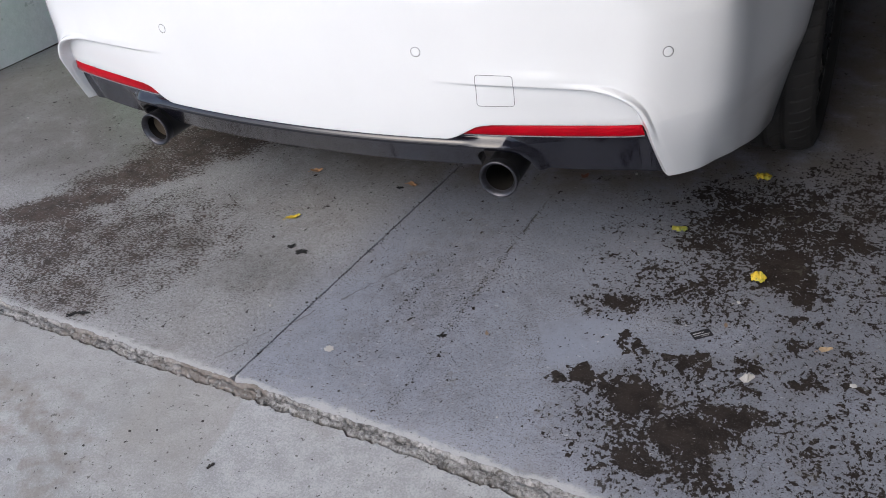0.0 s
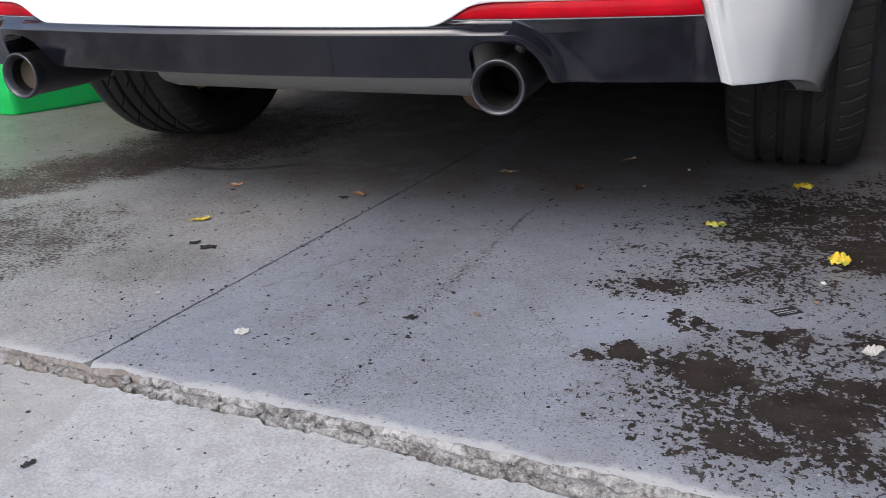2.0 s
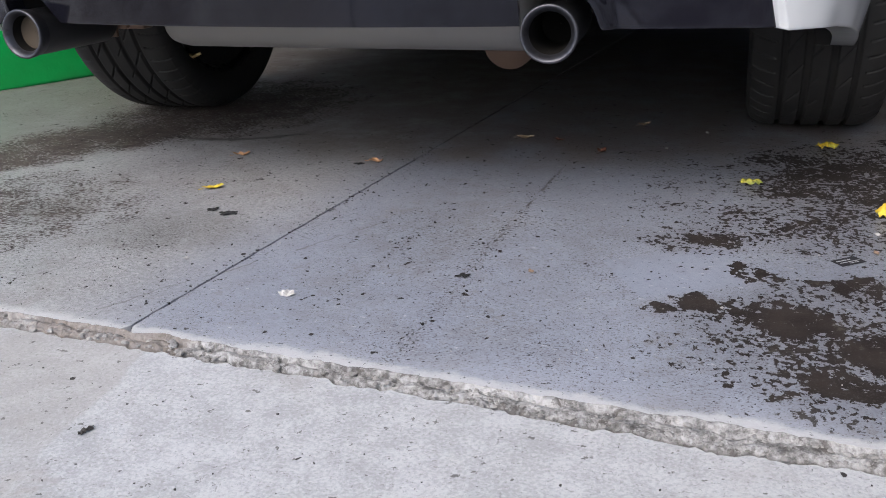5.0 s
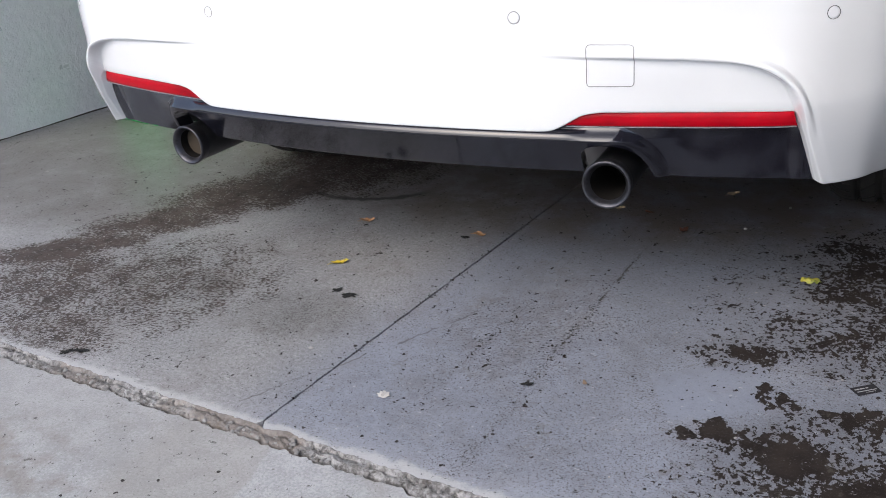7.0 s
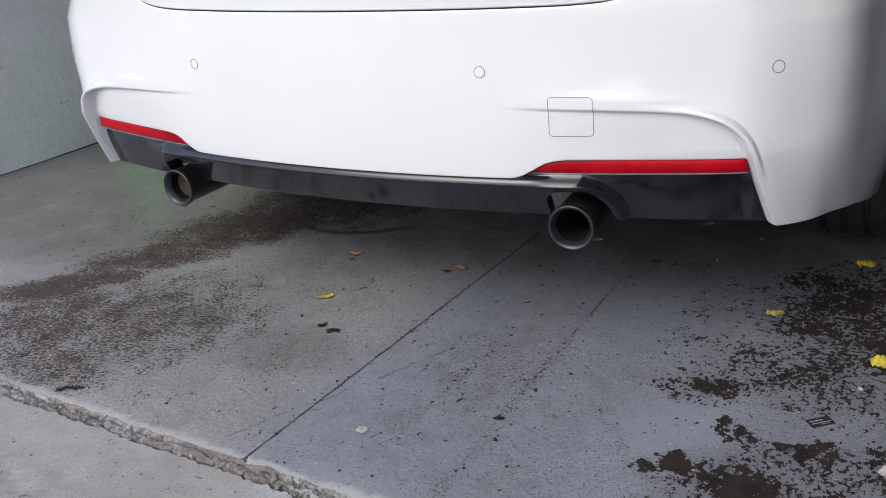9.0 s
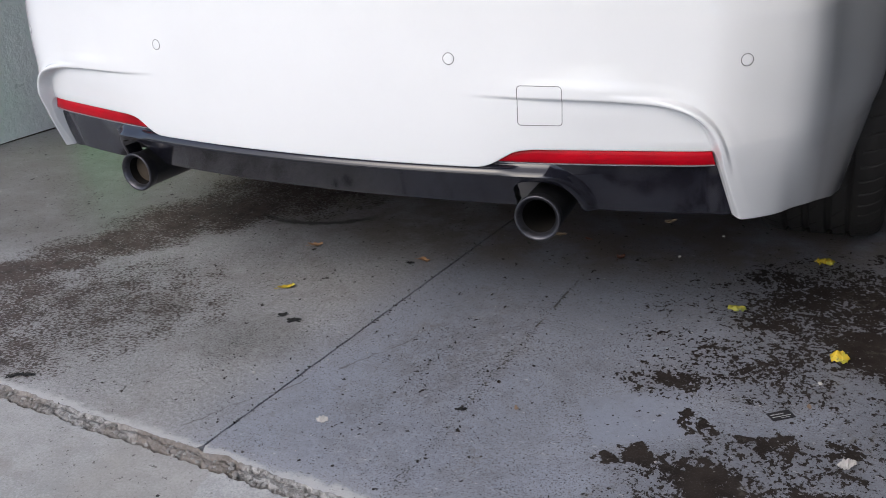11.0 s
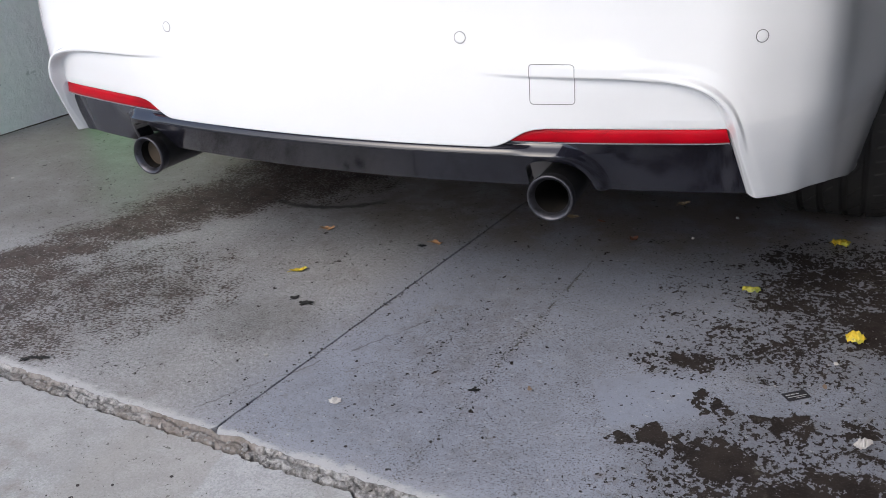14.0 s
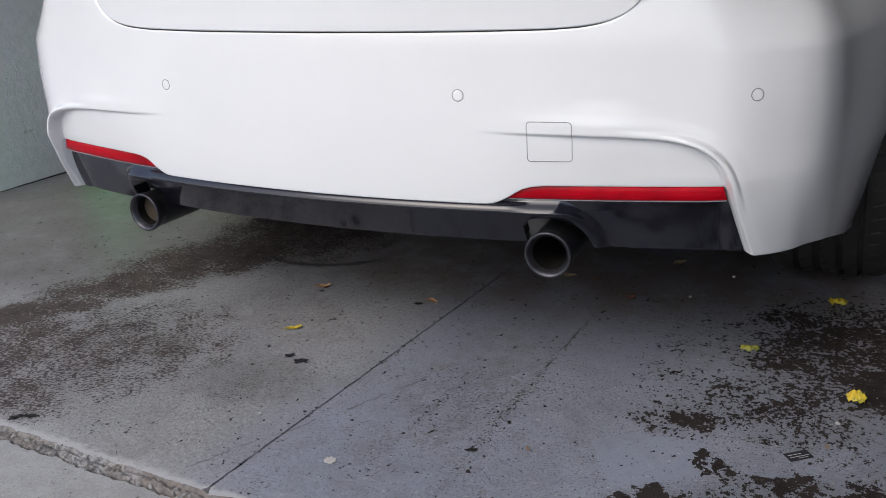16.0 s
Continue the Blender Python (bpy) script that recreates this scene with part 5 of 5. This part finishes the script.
def scrap(name, x, y, size, turn, material, label, seed, crumple=0.15, aspect=0.7, base=0.0, category="litter", dome=0.0):
    """A torn, crumpled flake of thin sheet."""
    n, rings = 40, 6
    pts = [(0.0, 0.0)]
    for k in range(1, rings + 1):
        for w in range(n):
            a = 2 * math.pi * w / n
            e = Vector((math.cos(a) * 1.3, math.sin(a) * 1.3, seed * 5.3))
            wild = 0.5 if category == 'leaf' else 1.0
            wild = 1.6 if name == 'rubber_flake' else wild
            r = 0.80 + wild * (0.55 * noise.noise(e) + 0.28 * noise.noise(e * 3.1)) + 0.10 * noise.noise(e * 8.0)
            if dome > 0.5:
                r = 0.85 + 0.10 * noise.noise(e) + 0.05 * noise.noise(e * 4.0)
            r = max(0.25, r) * k / rings
            pts.append((r * math.cos(a), r * math.sin(a) * aspect))
    faces = [(0, 1 + w, 1 + (w + 1) % n) for w in range(n)]
    for k in range(rings - 1):
        faces += [(1 + k * n + w, 1 + (k + 1) * n + w, 1 + (k + 1) * n + (w + 1) % n, 1 + k * n + (w + 1) % n) for w in range(n)]
    zs = [crumple * (abs(noise.noise(Vector((px * 2.2, py * 2.2, seed)))) + 0.6 * abs(noise.noise(Vector((px * 5, py * 5, seed + 4))))) for px, py in pts]
    zs = [z + dome * (1.0 - min(1.0, px * px + (py / aspect) ** 2)) + dome * 0.25 * abs(math.sin(7.0 * math.atan2(py, px) + 5.0 * math.hypot(px, py))) for z, (px, py) in zip(zs, pts)]
    m = len(pts)
    verts = [(px * size, py * size, z * size + 0.0014) for (px, py), z in zip(pts, zs)] + [(px * size, py * size, z * size + 0.0007) for (px, py), z in zip(pts, zs)]
    rim = 1 + (rings - 1) * n
    faces += [tuple(i + m for i in f[::-1]) for f in faces]
    faces += [(rim + w, m + rim + w, m + rim + (w + 1) % n, rim + (w + 1) % n) for w in range(n)]
    low = min(v[2] for v in verts)
    verts = [(px, py, z - low + 0.0008 + base) for px, py, z in verts]
    ob = mesh_object(name, verts, faces, material, smooth=category == "leaf")
    ob.matrix_basis = pose(x, y, 0, 0, 0, turn)
    return tagged(ob, label, category)


for k, (x, y, s, turn, mat, lab, aspect, dome) in enumerate((
        (0.711, 0.248, 0.022, 15, M_LIME, "yellow-green crumpled leaf on the floor", 0.55, 0.2),
        (0.911, 0.108, 0.0205, -25, M_YELLOW, "bright yellow leaf crumpled into a loose ball", 0.95, 0.75),
        (0.852, 0.536, 0.026, 5, M_YELLOW, "bright yellow crumpled leaf by the tyre", 0.75, 0.3))):
    tagged(scrap("leaf", x, y, s, turn, mat, lab, 31 + k, 0.42, aspect, 0.0, "leaf", dome), group="fallen leaves")

scrap("tissue", 0.144, -0.393, 0.0145, 10, M_PAPER, "crumpled scrap of white tissue on the floor", 1, 0.5, 0.55)
scrap("tissue", 0.945, -0.215, 0.0165, 30, M_PAPER, "crumpled white paper scrap on the flaked floor", 2, 0.8, 0.8)
scrap("rubber_flake", 0.347, -0.279, 0.010, 20, M_FLAKE, "small black flake on the floor", 3, 0.3)
scrap("rubber_flake", -0.148, -0.086, 0.014, 60, M_FLAKE, "black flake lying flat on the floor", 4, 0.15, 0.6)
scrap("rubber_flake", -0.109, -0.101, 0.020, 15, M_FLAKE, "torn black flake lying flat on the floor", 5, 0.15, 0.45)
scrap("rubber_flake", -0.017, 0.237, 0.012, 0, M_FLAKE, "small black flake beside a leaf", 6, 0.3)
scrap("rubber_flake", -0.488, -0.478, 0.016, 50, M_FLAKE, "dark chip at the edge of the slab", 7, 0.3, 0.4)
scrap("rubber_flake", -0.466, -0.466, 0.014, 20, M_FLAKE, "dark chip at the edge of the slab", 8, 0.3, 0.4)
scrap("rubber_flake", 0.099, -0.746, 0.010, 70, M_CHIP, "dark chip on the driveway", 9, 0.3, 0.5, -0.005)
for k, (x, y) in enumerate(((-0.061, -0.307), (0.549, 0.470), (0.888, 0.013), (1.124, -0.172), (-1.427, 0.299), (0.62, 0.62))):
    crumb("grit", x, y, 0.0042 if k != 3 else 0.006, M_PAPER, "tiny pale crumb on the floor", 20 + k, 0.5)


def card():
    bm = bmesh.new()
    box(bm, (-0.0205, -0.0115, 0.0010), (0.0205, 0.0115, 0.0018), 0.0003)
    ob = part("card", bm, M_CARD)
    ob.matrix_basis = pose(0.8392, -0.1092, 0.0, 0, 0, 39)
    tagged(ob, "small black card with white print, lying on the floor", "card")
    for z, x0, x1, h in ((0.0040, -0.0165, -0.009, 0.0011), (0.0040, -0.0075, 0.000, 0.0010), (0.0040, 0.0015, 0.0065, 0.0009), (-0.0025, -0.0165, 0.0165, 0.0007), (-0.0070, -0.004, 0.012, 0.0004)):
        bm = bmesh.new()
        box(bm, (x0, z - h, 0.0018), (x1, z + h, 0.00215))
        part("print", bm, M_INK, ob, "line of white print")


card()
